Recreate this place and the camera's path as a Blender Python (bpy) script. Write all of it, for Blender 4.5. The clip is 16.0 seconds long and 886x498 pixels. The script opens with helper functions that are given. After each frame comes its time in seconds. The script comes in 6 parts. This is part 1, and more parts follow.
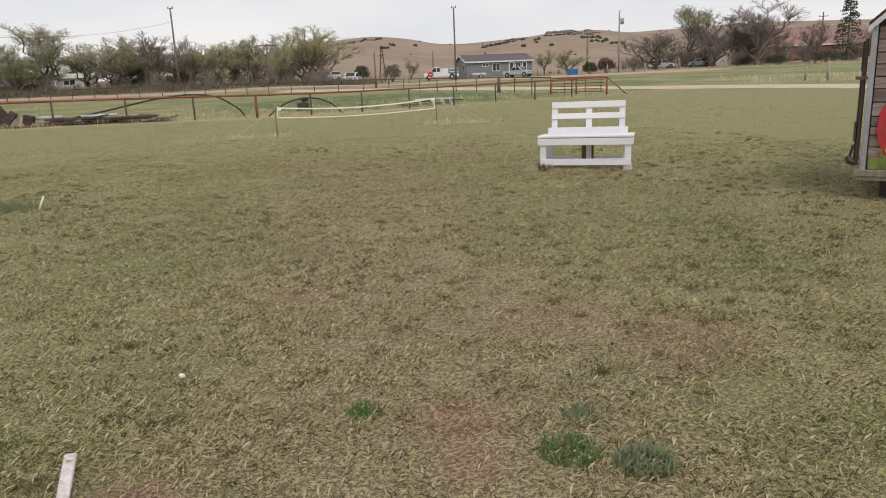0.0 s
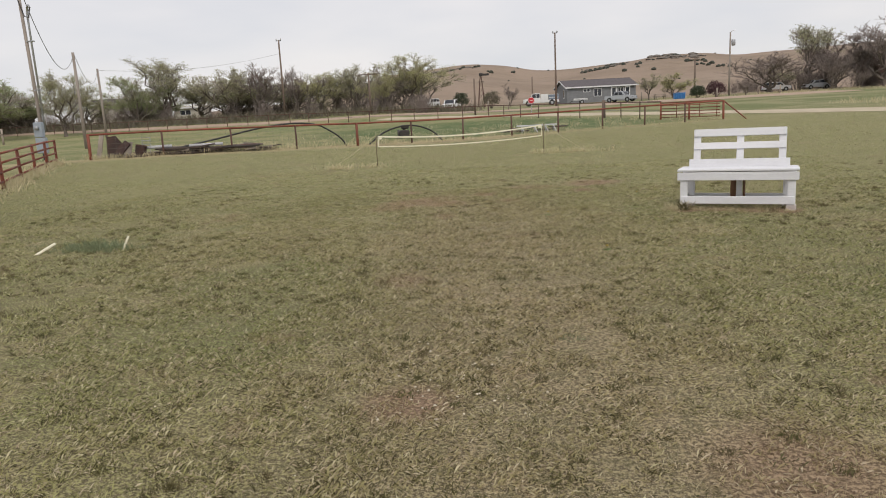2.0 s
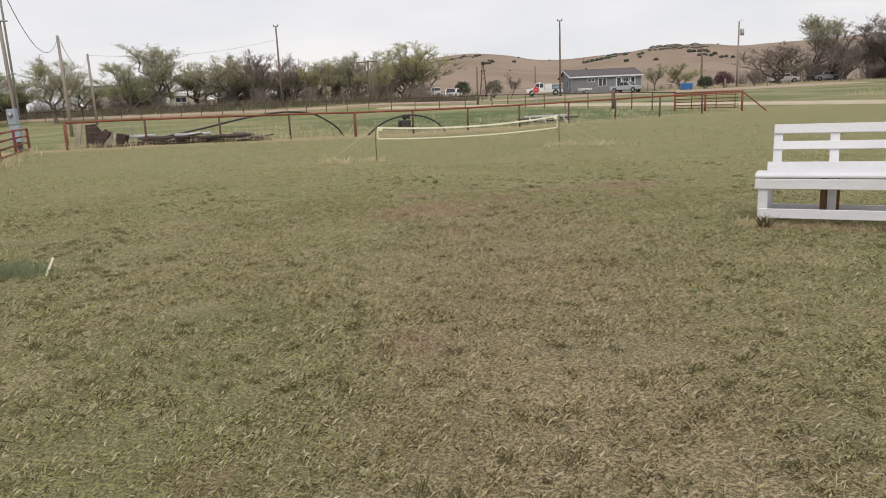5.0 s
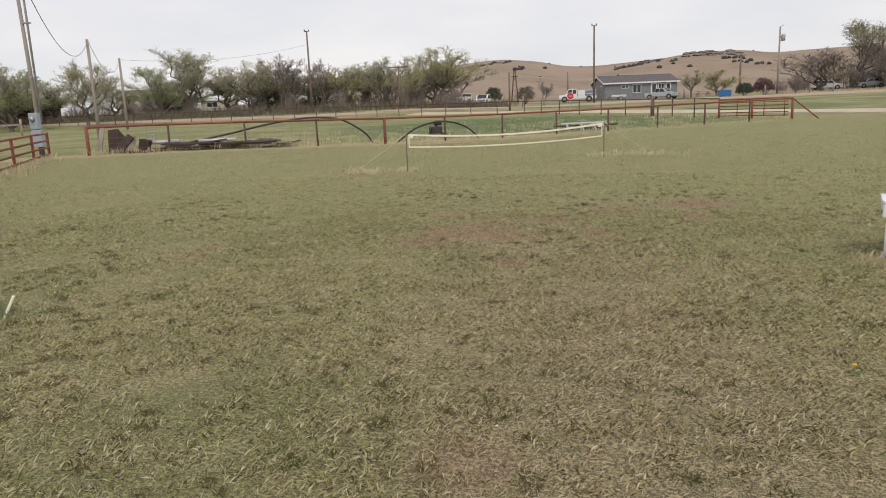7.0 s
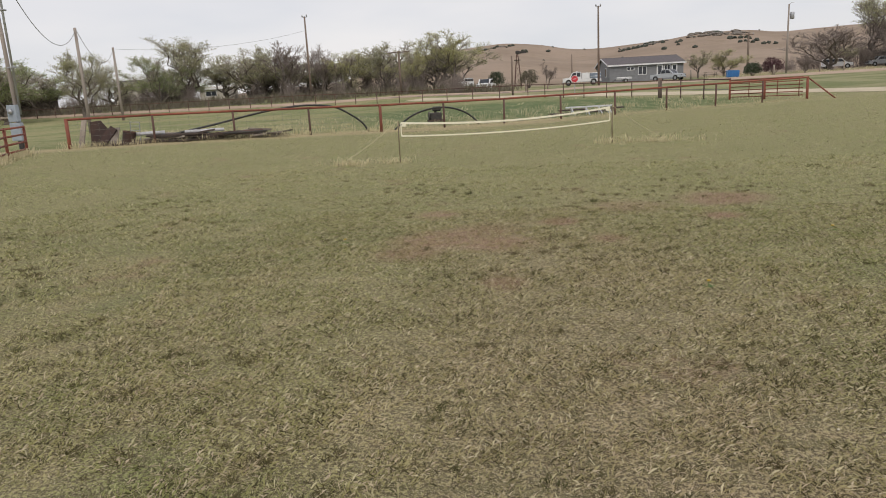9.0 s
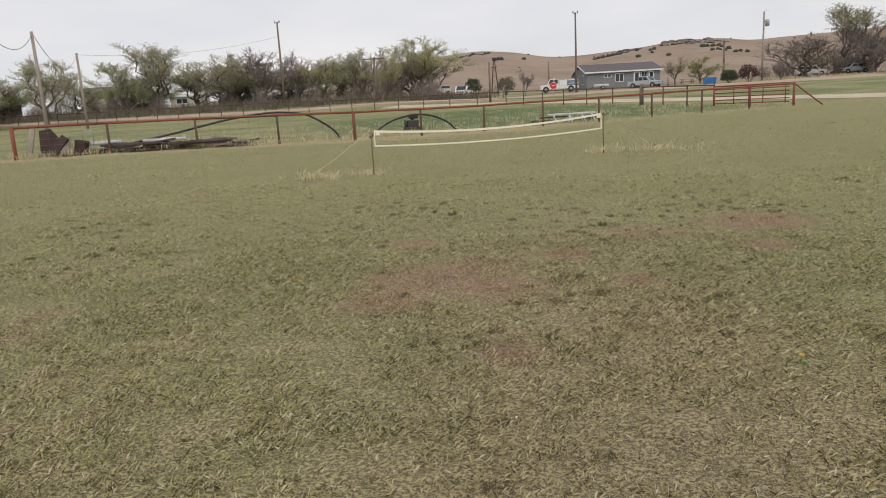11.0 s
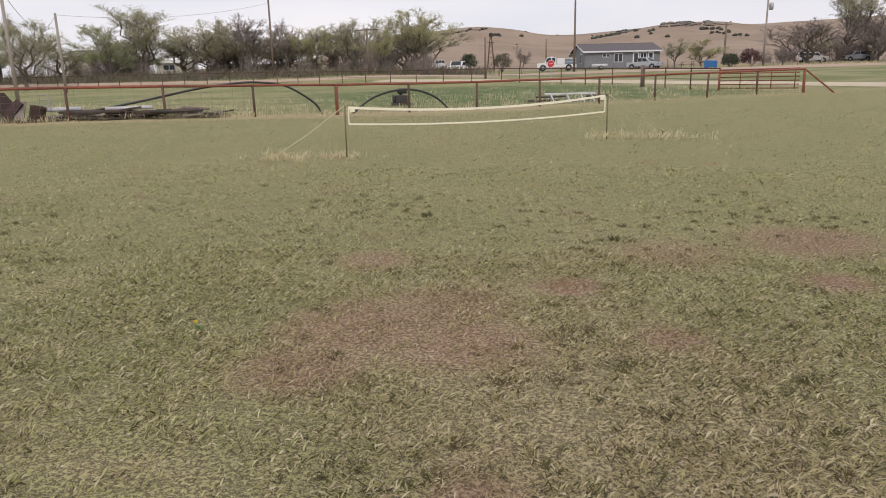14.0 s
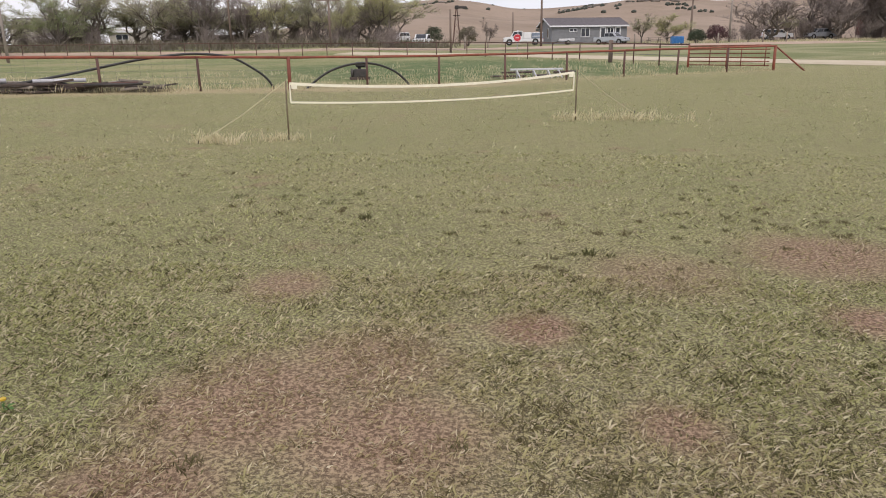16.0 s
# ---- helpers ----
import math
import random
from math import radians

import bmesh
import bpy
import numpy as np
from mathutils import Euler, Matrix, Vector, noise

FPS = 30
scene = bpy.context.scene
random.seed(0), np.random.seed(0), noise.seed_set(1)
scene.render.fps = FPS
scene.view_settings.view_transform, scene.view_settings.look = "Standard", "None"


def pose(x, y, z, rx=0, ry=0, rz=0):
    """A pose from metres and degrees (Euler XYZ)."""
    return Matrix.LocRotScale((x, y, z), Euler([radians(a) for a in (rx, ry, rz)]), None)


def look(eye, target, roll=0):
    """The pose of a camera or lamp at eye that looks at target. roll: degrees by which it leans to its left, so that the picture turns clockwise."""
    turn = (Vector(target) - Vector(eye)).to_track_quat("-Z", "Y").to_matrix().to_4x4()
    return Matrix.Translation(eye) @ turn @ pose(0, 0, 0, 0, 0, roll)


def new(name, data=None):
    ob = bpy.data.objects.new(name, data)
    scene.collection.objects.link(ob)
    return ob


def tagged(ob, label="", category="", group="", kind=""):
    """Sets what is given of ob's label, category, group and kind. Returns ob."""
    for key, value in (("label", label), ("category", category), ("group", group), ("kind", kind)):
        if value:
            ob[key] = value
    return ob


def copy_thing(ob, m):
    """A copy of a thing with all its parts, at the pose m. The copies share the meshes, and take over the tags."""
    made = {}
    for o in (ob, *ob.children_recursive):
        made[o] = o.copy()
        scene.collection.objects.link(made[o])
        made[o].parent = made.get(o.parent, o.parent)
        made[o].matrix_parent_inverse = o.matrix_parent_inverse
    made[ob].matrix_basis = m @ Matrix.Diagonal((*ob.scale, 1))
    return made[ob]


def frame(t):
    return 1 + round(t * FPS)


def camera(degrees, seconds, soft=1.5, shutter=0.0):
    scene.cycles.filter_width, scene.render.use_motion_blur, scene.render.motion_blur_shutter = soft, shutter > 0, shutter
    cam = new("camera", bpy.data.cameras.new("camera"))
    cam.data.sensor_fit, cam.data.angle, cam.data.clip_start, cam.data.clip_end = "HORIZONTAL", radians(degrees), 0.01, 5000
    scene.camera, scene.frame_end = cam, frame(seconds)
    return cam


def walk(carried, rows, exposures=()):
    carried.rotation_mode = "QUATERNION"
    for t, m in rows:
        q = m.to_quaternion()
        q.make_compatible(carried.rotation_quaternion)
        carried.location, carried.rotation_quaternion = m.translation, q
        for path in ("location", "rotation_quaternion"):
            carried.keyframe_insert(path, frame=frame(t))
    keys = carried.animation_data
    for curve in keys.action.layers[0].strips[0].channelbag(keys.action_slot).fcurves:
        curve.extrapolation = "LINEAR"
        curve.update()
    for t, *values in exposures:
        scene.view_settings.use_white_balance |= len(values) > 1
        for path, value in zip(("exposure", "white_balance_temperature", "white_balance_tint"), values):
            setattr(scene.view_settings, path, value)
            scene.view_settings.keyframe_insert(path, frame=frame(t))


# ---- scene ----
cam = camera(64.6, 16.0, soft=1.0)
PATH = [
    (0, (0.438, -1.218, 1.45), (0.34, 0.726, 0.989), -2.4),
    (0.5, (0.352, -0.875, 1.446), (0.309, 1.065, 0.962), -2.5),
    (1, (0.24, -0.536, 1.449), (0.03, 1.398, 0.988), -3.1),
    (1.5, (0.161, -0.135, 1.453), (-0.213, 1.764, 0.949), -2.1),
    (2, (0.021, 0.196, 1.464), (-0.342, 2.127, 1.086), -3.0),
    (2.5, (-0.08, 0.471, 1.464), (-0.52, 2.383, 1.078), -3.3),
    (3, (-0.143, 0.812, 1.473), (-0.53, 2.73, 1.057), -3.1),
    (3.5, (-0.306, 1.14, 1.446), (-0.608, 3.061, 0.978), -1.8),
    (4, (-0.366, 1.505, 1.466), (-0.649, 3.422, 0.973), -2.9),
    (4.5, (-0.391, 1.848, 1.485), (-0.779, 3.759, 1.042), -2.0),
    (4.7, (-0.439, 1.973, 1.464), (-0.801, 3.897, 1.059), -2.5),
    (6.8, (-0.909, 3.444, 1.453), (-1.266, 5.364, 1.023), -2.8),
    (7, (-0.947, 3.554, 1.462), (-1.384, 5.467, 1.075), -2.3),
    (7.5, (-0.961, 3.865, 1.442), (-1.452, 5.755, 1.012), -2.8),
    (8, (-1.046, 4.198, 1.429), (-1.405, 6.118, 1.0), -0.2),
    (8.5, (-1.052, 4.528, 1.428), (-1.372, 6.467, 1.056), -3.1),
    (9, (-1.028, 4.852, 1.447), (-1.48, 6.753, 1.022), -3.2),
    (9.2, (-1.065, 4.994, 1.429), (-1.438, 6.913, 1.007), -2.3),
    (11.3, (-1.462, 6.519, 1.408), (-1.848, 8.439, 1.0), -3.4),
    (11.5, (-1.494, 6.619, 1.403), (-1.861, 8.536, 0.969), -3.4),
    (12, (-1.443, 6.912, 1.397), (-1.879, 8.813, 0.954), -3.2),
    (12.5, (-1.503, 7.18, 1.398), (-1.938, 9.084, 0.97), -3.5),
    (13, (-1.566, 7.455, 1.41), (-1.809, 9.379, 0.923), -2.2),
    (13.5, (-1.556, 7.761, 1.389), (-2.0, 9.643, 0.881), -2.2),
    (14, (-1.523, 8.055, 1.394), (-1.886, 9.964, 0.919), -1.4),
    (14.5, (-1.531, 8.372, 1.396), (-1.789, 10.283, 0.865), -2.0),
    (15, (-1.497, 8.663, 1.375), (-1.857, 10.577, 0.919), -1.2),
    (15.5, (-1.48, 8.979, 1.383), (-1.88, 10.887, 0.936), -0.4),
    (16, (-1.527, 9.276, 1.392), (-1.795, 11.181, 0.847), -0.8),
]
walk(cam, [(t, look(eye, target, roll)) for t, eye, target, roll in PATH], [
    (0.0, 0.02, 6950, 10), (0.6, 0.02, 6950, 10), (1.5, 0.20, 6950, 10), (2.0, -0.06, 6950, 10), (2.3, -0.06, 6950, 10), (3.0, -0.04, 6950, 10), (4.0, 0.16, 7000, 10), (4.5, 0.08, 6950, 10),
    (7.0, 0.03, 6950, 10), (8.0, 0.03, 6900, 10), (8.5, -0.05, 6900, 10), (12.5, -0.06, 6850, 10), (13.5, -0.11, 6800, 12), (14.0, 0.06, 6800, 14), (14.5, 0.06, 6750, 14), (15.5, 0.10, 6700, 14), (16.0, 0.2, 6700, 14)])

# ---- world, sun, exposure ----
W = bpy.data.worlds.new("overcast_sky")
scene.world = W
W.use_nodes = True
SUN_EL, SUN_AZ = 50.0, 160.0          # degrees; azimuth from +y towards +x
wn, wl = W.node_tree.nodes, W.node_tree.links
wn.clear()
w_out, w_bg = wn.new("ShaderNodeOutputWorld"), wn.new("ShaderNodeBackground")
w_sky = wn.new("ShaderNodeTexSky")
w_sky.sky_type, w_sky.sun_disc = "NISHITA", False
w_sky.sun_elevation, w_sky.sun_rotation = radians(SUN_EL), radians(SUN_AZ)
w_gain = wn.new("ShaderNodeVectorMath")
w_gain.operation = "SCALE"
w_gain.inputs["Scale"].default_value = 0.10
w_tc, w_map, w_noise = wn.new("ShaderNodeTexCoord"), wn.new("ShaderNodeMapping"), wn.new("ShaderNodeTexNoise")
w_map.inputs["Scale"].default_value = (1.4, 1.4, 5.0)
w_noise.inputs["Scale"].default_value, w_noise.inputs["Detail"].default_value = 2.0, 4.0
w_ramp = wn.new("ShaderNodeValToRGB")
w_ramp.color_ramp.elements[0].position, w_ramp.color_ramp.elements[0].color = 0.32, (0.66, 0.685, 0.77, 1)
w_ramp.color_ramp.elements[1].position, w_ramp.color_ramp.elements[1].color = 0.68, (0.80, 0.795, 0.845, 1)
w_mix = wn.new("ShaderNodeMix")
w_mix.data_type = "RGBA"
w_mix.inputs[0].default_value = 0.86
wl.new(w_tc.outputs["Generated"], w_map.inputs["Vector"])
wl.new(w_map.outputs["Vector"], w_noise.inputs["Vector"])
wl.new(w_noise.outputs["Fac"], w_ramp.inputs["Fac"])
wl.new(w_sky.outputs["Color"], w_gain.inputs[0])
wl.new(w_gain.outputs["Vector"], w_mix.inputs[6])
wl.new(w_ramp.outputs["Color"], w_mix.inputs[7])
wl.new(w_mix.outputs[2], w_bg.inputs["Color"])
w_bg.inputs["Strength"].default_value = 1.12
wl.new(w_bg.outputs["Background"], w_out.inputs["Surface"])

sun = new("sun", bpy.data.lights.new("sun", "SUN"))
sun.data.energy, sun.data.angle, sun.data.color = 1.5, radians(28), (1.0, 0.96, 0.9)
s_dir = Vector((math.sin(radians(SUN_AZ)) * math.cos(radians(SUN_EL)), math.cos(radians(SUN_AZ)) * math.cos(radians(SUN_EL)), math.sin(radians(SUN_EL))))
sun.matrix_world = look(s_dir * 50, (0, 0, 0))
scene.view_settings.exposure = 0.0


# ---- materials ----
def nodes_of(name):
    m = bpy.data.materials.new(name)
    m.use_nodes = True
    nt = m.node_tree
    return m, nt.nodes, nt.links, nt.nodes["Principled BSDF"]


def tex(n, l, scale, detail=5.0, vec=None, rough=0.6):
    t = n.new("ShaderNodeTexNoise")
    t.inputs["Scale"].default_value, t.inputs["Detail"].default_value, t.inputs["Roughness"].default_value = scale, detail, rough
    if vec is not None:
        l.new(vec, t.inputs["Vector"])
    return t.outputs["Fac"]


def blend(n, l, fac, a, b, mode="MIX"):
    m = n.new("ShaderNodeMix")
    m.data_type, m.blend_type = "RGBA", mode
    for sock, v in ((m.inputs[0], fac), (m.inputs[6], a), (m.inputs[7], b)):
        if isinstance(v, (int, float)):
            sock.default_value = v
        elif isinstance(v, tuple):
            sock.default_value = (*v[:3], 1)
        else:
            l.new(v, sock)
    return m.outputs[2]


def band(n, l, v, lo, hi, a=0.0, b=1.0):
    m = n.new("ShaderNodeMapRange")
    m.interpolation_type = "SMOOTHSTEP"
    l.new(v, m.inputs["Value"])
    for k, x in zip(("From Min", "From Max", "To Min", "To Max"), (lo, hi, a, b)):
        m.inputs[k].default_value = x
    return m.outputs["Result"]


def calc(n, l, op, a, b=None):
    m = n.new("ShaderNodeMath")
    m.operation = op
    for sock, v in zip(m.inputs, (a, b)):
        if v is None:
            continue
        if isinstance(v, (int, float)):
            sock.default_value = v
        else:
            l.new(v, sock)
    return m.outputs[0]


def surface(name, a, b, scale=6.0, fine=60.0, rough=0.7, metal=0.0, bump=0.15, stain=None, stain_at=0.6, stretch=(1, 1, 1), vary=0.0):
    """Two colours mixed by broad and fine noise, with relief, and an optional third colour of stains."""
    m, n, l, p = nodes_of(name)
    tc, mp = n.new("ShaderNodeTexCoord"), n.new("ShaderNodeMapping")
    mp.inputs["Scale"].default_value = stretch
    l.new(tc.outputs["Object"], mp.inputs["Vector"])
    v = mp.outputs["Vector"]
    broad, small = tex(n, l, scale, 4, v), tex(n, l, fine, 3, v)
    f = calc(n, l, "ADD", calc(n, l, "MULTIPLY", broad, 0.6), calc(n, l, "MULTIPLY", small, 0.4))
    col = blend(n, l, band(n, l, f, 0.36, 0.64), a, b)
    if stain:
        col = blend(n, l, band(n, l, tex(n, l, scale * 0.7, 6, v, 0.7), stain_at, stain_at + 0.1), col, stain)
    if vary:
        info, hs = n.new("ShaderNodeObjectInfo"), n.new("ShaderNodeHueSaturation")
        l.new(calc(n, l, "ADD", calc(n, l, "MULTIPLY", info.outputs["Random"], 2 * vary), 1 - vary), hs.inputs["Value"])
        l.new(col, hs.inputs["Color"])
        col = hs.outputs["Color"]
    l.new(col, p.inputs["Base Color"])
    p.inputs["Roughness"].default_value, p.inputs["Metallic"].default_value = rough, metal
    if bump:
        bn = n.new("ShaderNodeBump")
        bn.inputs["Strength"].default_value, bn.inputs["Distance"].default_value = bump, 0.01
        l.new(small, bn.inputs["Height"])
        l.new(bn.outputs["Normal"], p.inputs["Normal"])
    return m


def foliage(name, a, b, c, rough=0.7, through_light=0.25):
    """Leaves or blades: three colours by island and by place."""
    m, n, l, p = nodes_of(name)
    geo, tc = n.new("ShaderNodeNewGeometry"), n.new("ShaderNodeTexCoord")
    col = blend(n, l, geo.outputs["Random Per Island"], a, b)
    col = blend(n, l, band(n, l, tex(n, l, 0.9, 3, tc.outputs["Object"]), 0.42, 0.62), col, c)
    l.new(col, p.inputs["Base Color"])
    p.inputs["Roughness"].default_value = rough
    tr, mx, out = n.new("ShaderNodeBsdfTranslucent"), n.new("ShaderNodeMixShader"), n["Material Output"]
    l.new(col, tr.inputs["Color"])
    mx.inputs[0].default_value = through_light
    l.new(p.outputs[0], mx.inputs[1])
    l.new(tr.outputs[0], mx.inputs[2])
    l.new(mx.outputs[0], out.inputs["Surface"])
    return m


# bare and worn spots in the lawn: x, y, radius, strength
SPOTS = [(-2.70, 11.75, 0.62, 0.8), (-2.32, 12.15, 0.5, 0.7), (-2.10, 11.55, 0.5, 0.8), (-1.54, 12.67, 0.28, 1.0), (-0.98, 11.75, 0.22, 0.8), (-0.71, 13.66, 0.6, 0.5),
         (0.43, 14.2, 0.7, 0.8), (-2.85, 11.14, 0.4, 0.8), (-3.06, 13.22, 0.35, 0.7), (0.22, 12.95, 0.3, 0.9), (-1.79, 10.1, 0.22, 0.9), (-1.51, 6.24, 0.3, 0.5),
         (0.32, 1.61, 0.28, 0.8), (0.94, 2.98, 0.5, 0.6), (1.59, 2.54, 0.55, 0.6), (0.39, 1.23, 0.2, 0.7), (-0.83, 3.5, 0.3, 0.7), (-0.86, 0.98, 0.24, 1.0), (1.55, 10.2, 0.3, 1.0), (1.95, 10.15, 0.3, 1.0), (2.35, 10.05, 0.3, 1.0), (2.75, 9.95, 0.28, 1.0)]



def lawn_colours(n, l):
    """Colour of the lawn by place: olive, straw and dull green in patches, with worn soil; returns colour, soil mask, position."""
    geo = n.new("ShaderNodeNewGeometry")
    pos = geo.outputs["Position"]
    flat = n.new("ShaderNodeVectorMath")
    flat.operation = "MULTIPLY"
    flat.inputs[1].default_value = (1, 1, 0)
    l.new(pos, flat.inputs[0])
    v = flat.outputs["Vector"]
    big, mid = tex(n, l, 0.33, 3, v), tex(n, l, 1.7, 5, v, 0.65)
    col = blend(n, l, band(n, l, big, 0.38, 0.62), (0.305, 0.325, 0.122), (0.415, 0.385, 0.180))
    col = blend(n, l, band(n, l, mid, 0.49, 0.68, 0, 0.65), col, (0.540, 0.440, 0.255))
    col = blend(n, l, band(n, l, tex(n, l, 0.55, 4, v), 0.47, 0.62, 0, 0.9), col, (0.235, 0.272, 0.092))
    far = n.new("ShaderNodeSeparateXYZ")
    l.new(v, far.inputs[0])
    # trodden and browner along the middle, greener and more even further off
    worn = calc(n, l, "ABSOLUTE", calc(n, l, "ADD", calc(n, l, "ADD", far.outputs["X"], -0.45), calc(n, l, "MULTIPLY", far.outputs["Y"], 0.17)))
    worn = calc(n, l, "MULTIPLY", band(n, l, calc(n, l, "ADD", worn, calc(n, l, "MULTIPLY", mid, 1.2)), 0.9, 2.6, 0.58, 0.0), band(n, l, far.outputs["Y"], 11.0, 16.0, 1.0, 0.2))
    col = blend(n, l, worn, col, (0.475, 0.352, 0.238))
    col = blend(n, l, band(n, l, far.outputs["Y"], 7.0, 17.0, 0, 0.65), col, (0.405, 0.430, 0.172))
    soil = calc(n, l, "MULTIPLY", band(n, l, tex(n, l, 0.8, 5, v, 0.7), 0.58, 0.70), 0.5)
    for x, y, r, k in SPOTS:
        d = n.new("ShaderNodeVectorMath")
        d.operation = "DISTANCE"
        d.inputs[1].default_value = (x, y, 0)
        l.new(v, d.inputs[0])
        wob = calc(n, l, "ADD", d.outputs["Value"], calc(n, l, "MULTIPLY", mid, 0.5 * r))
        soil = calc(n, l, "MAXIMUM", soil, band(n, l, wob, 0.55 * r, 1.45 * r, k, 0.0))
    return col, soil, v


def m_ground():
    m, n, l, p = nodes_of("grassland")
    lawn, soil, v = lawn_colours(n, l)
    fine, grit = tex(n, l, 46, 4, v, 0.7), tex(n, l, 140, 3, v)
    # fine dark gaps: soil colour, deepened with painted shade between the blades
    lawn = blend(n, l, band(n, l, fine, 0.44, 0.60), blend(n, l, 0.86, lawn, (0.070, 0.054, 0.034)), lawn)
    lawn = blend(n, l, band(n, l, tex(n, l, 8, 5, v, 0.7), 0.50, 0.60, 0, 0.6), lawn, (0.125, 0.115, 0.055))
    lawn = blend(n, l, band(n, l, grit, 0.50, 0.66, 0, 0.8), lawn, (0.56, 0.48, 0.33))
    lawn = blend(n, l, soil, lawn, blend(n, l, band(n, l, fine, 0.42, 0.60), (0.17, 0.105, 0.072), (0.44, 0.295, 0.215)))
    sep = n.new("ShaderNodeSeparateXYZ")
    l.new(v, sep.inputs[0])
    x, y = sep.outputs["X"], sep.outputs["Y"]
    # distance behind the front fence, and left of the back fence
    d = calc(n, l, "ADD", calc(n, l, "MULTIPLY", calc(n, l, "ADD", x, 19.0), -0.504), calc(n, l, "MULTIPLY", calc(n, l, "SUBTRACT", y, 26.9), 0.864))
    e = calc(n, l, "ADD", calc(n, l, "MULTIPLY", calc(n, l, "SUBTRACT", x, 8.6), -0.84), calc(n, l, "MULTIPLY", calc(n, l, "SUBTRACT", y, 43.0), -0.54))
    wob = calc(n, l, "MULTIPLY", calc(n, l, "SUBTRACT", tex(n, l, 0.7, 4, v), 0.5), 3.0)
    field = blend(n, l, band(n, l, tex(n, l, 0.16, 4, v), 0.4, 0.6), (0.165, 0.195, 0.080), (0.275, 0.258, 0.130))
    spot = n.new("ShaderNodeVectorMath")
    spot.operation = "DISTANCE"
    spot.inputs[1].default_value = (-5.5, 48.0, 0)
    l.new(v, spot.inputs[0])
    field = blend(n, l, band(n, l, calc(n, l, "ADD", spot.outputs["Value"], wob), 7.0, 16.0, 0.95, 0.0), field, (0.078, 0.130, 0.047))
    field = blend(n, l, band(n, l, tex(n, l, 1.1, 5, v, 0.7), 0.45, 0.68, 0, 0.6), field, (0.36, 0.32, 0.19))
    field = blend(n, l, band(n, l, tex(n, l, 5, 5, v, 0.75), 0.48, 0.62, 0, 0.55), field, (0.11, 0.125, 0.055))
    field = blend(n, l, band(n, l, tex(n, l, 14, 5, v, 0.75), 0.52, 0.66, 0, 0.6), field, (0.42, 0.37, 0.23))
    inside = calc(n, l, "MULTIPLY", band(n, l, calc(n, l, "ADD", d, calc(n, l, "MULTIPLY", wob, 0.3)), 0.0, 1.2), band(n, l, e, -1.5, 0.0))
    col = blend(n, l, inside, lawn, field)
    # dry strip along the fence
    strip = calc(n, l, "MULTIPLY", band(n, l, calc(n, l, "ADD", d, wob), -2.2, -0.3), band(n, l, calc(n, l, "ADD", d, wob), 0.3, 1.5, 1, 0))
    strip = calc(n, l, "MULTIPLY", strip, band(n, l, x, -6.0, 2.0, 0.75, 0.2))
    col = blend(n, l, strip, col, (0.420, 0.341, 0.210))
    # verge beyond the corner, then dry range on the hills
    verge = blend(n, l, band(n, l, tex(n, l, 0.12, 4, v), 0.4, 0.6), (0.165, 0.185, 0.084), (0.275, 0.262, 0.145))
    col = blend(n, l, calc(n, l, "MULTIPLY", band(n, l, y, 40, 60), band(n, l, e, -3.0, 0.0, 1, 0)), col, verge)
    hill = blend(n, l, band(n, l, tex(n, l, 0.012, 5, v, 0.65), 0.38, 0.62), (0.315, 0.243, 0.188), (0.250, 0.192, 0.145))
    hill = blend(n, l, band(n, l, tex(n, l, 0.05, 6, v, 0.75), 0.54, 0.70, 0, 0.75), hill, (0.22, 0.17, 0.11))
    hill = blend(n, l, band(n, l, tex(n, l, 0.3, 6, v, 0.75), 0.52, 0.66, 0, 0.5), hill, (0.21, 0.165, 0.10))
    col = blend(n, l, band(n, l, calc(n, l, "ADD", y, wob), 104, 128), col, hill)
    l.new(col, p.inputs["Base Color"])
    p.inputs["Roughness"].default_value = 0.95
    p.inputs["Specular IOR Level"].default_value = 0.15
    bn = n.new("ShaderNodeBump")
    bn.inputs["Strength"].default_value, bn.inputs["Distance"].default_value = 0.7, 0.03
    l.new(calc(n, l, "ADD", fine, calc(n, l, "MULTIPLY", grit, 0.5)), bn.inputs["Height"])
    l.new(bn.outputs["Normal"], p.inputs["Normal"])
    return m


def m_blades(name, tint, straw, soil_keep):
    """Blades take the lawn's patch colours; each blade is shifted towards straw or, for contrast, nearly to black."""
    m, n, l, p = nodes_of(name)
    lawn, soil, v = lawn_colours(n, l)
    geo = n.new("ShaderNodeNewGeometry")
    r = geo.outputs["Random Per Island"]
    col = blend(n, l, 0.35, lawn, tint)
    col = blend(n, l, band(n, l, r, 0.6, 1.0, 0, 0.75), col, straw)
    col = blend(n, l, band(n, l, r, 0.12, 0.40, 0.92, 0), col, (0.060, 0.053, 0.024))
    col = blend(n, l, calc(n, l, "MULTIPLY", soil, soil_keep), col, (0.40, 0.285, 0.18))
    l.new(col, p.inputs["Base Color"])
    p.inputs["Roughness"].default_value = 0.75
    p.inputs["Specular IOR Level"].default_value = 0.25
    tr, mx, out = n.new("ShaderNodeBsdfTranslucent"), n.new("ShaderNodeMixShader"), n["Material Output"]
    l.new(col, tr.inputs["Color"])
    mx.inputs[0].default_value = 0.4
    l.new(p.outputs[0], mx.inputs[1])
    l.new(tr.outputs[0], mx.inputs[2])
    l.new(mx.outputs[0], out.inputs["Surface"])
    return m


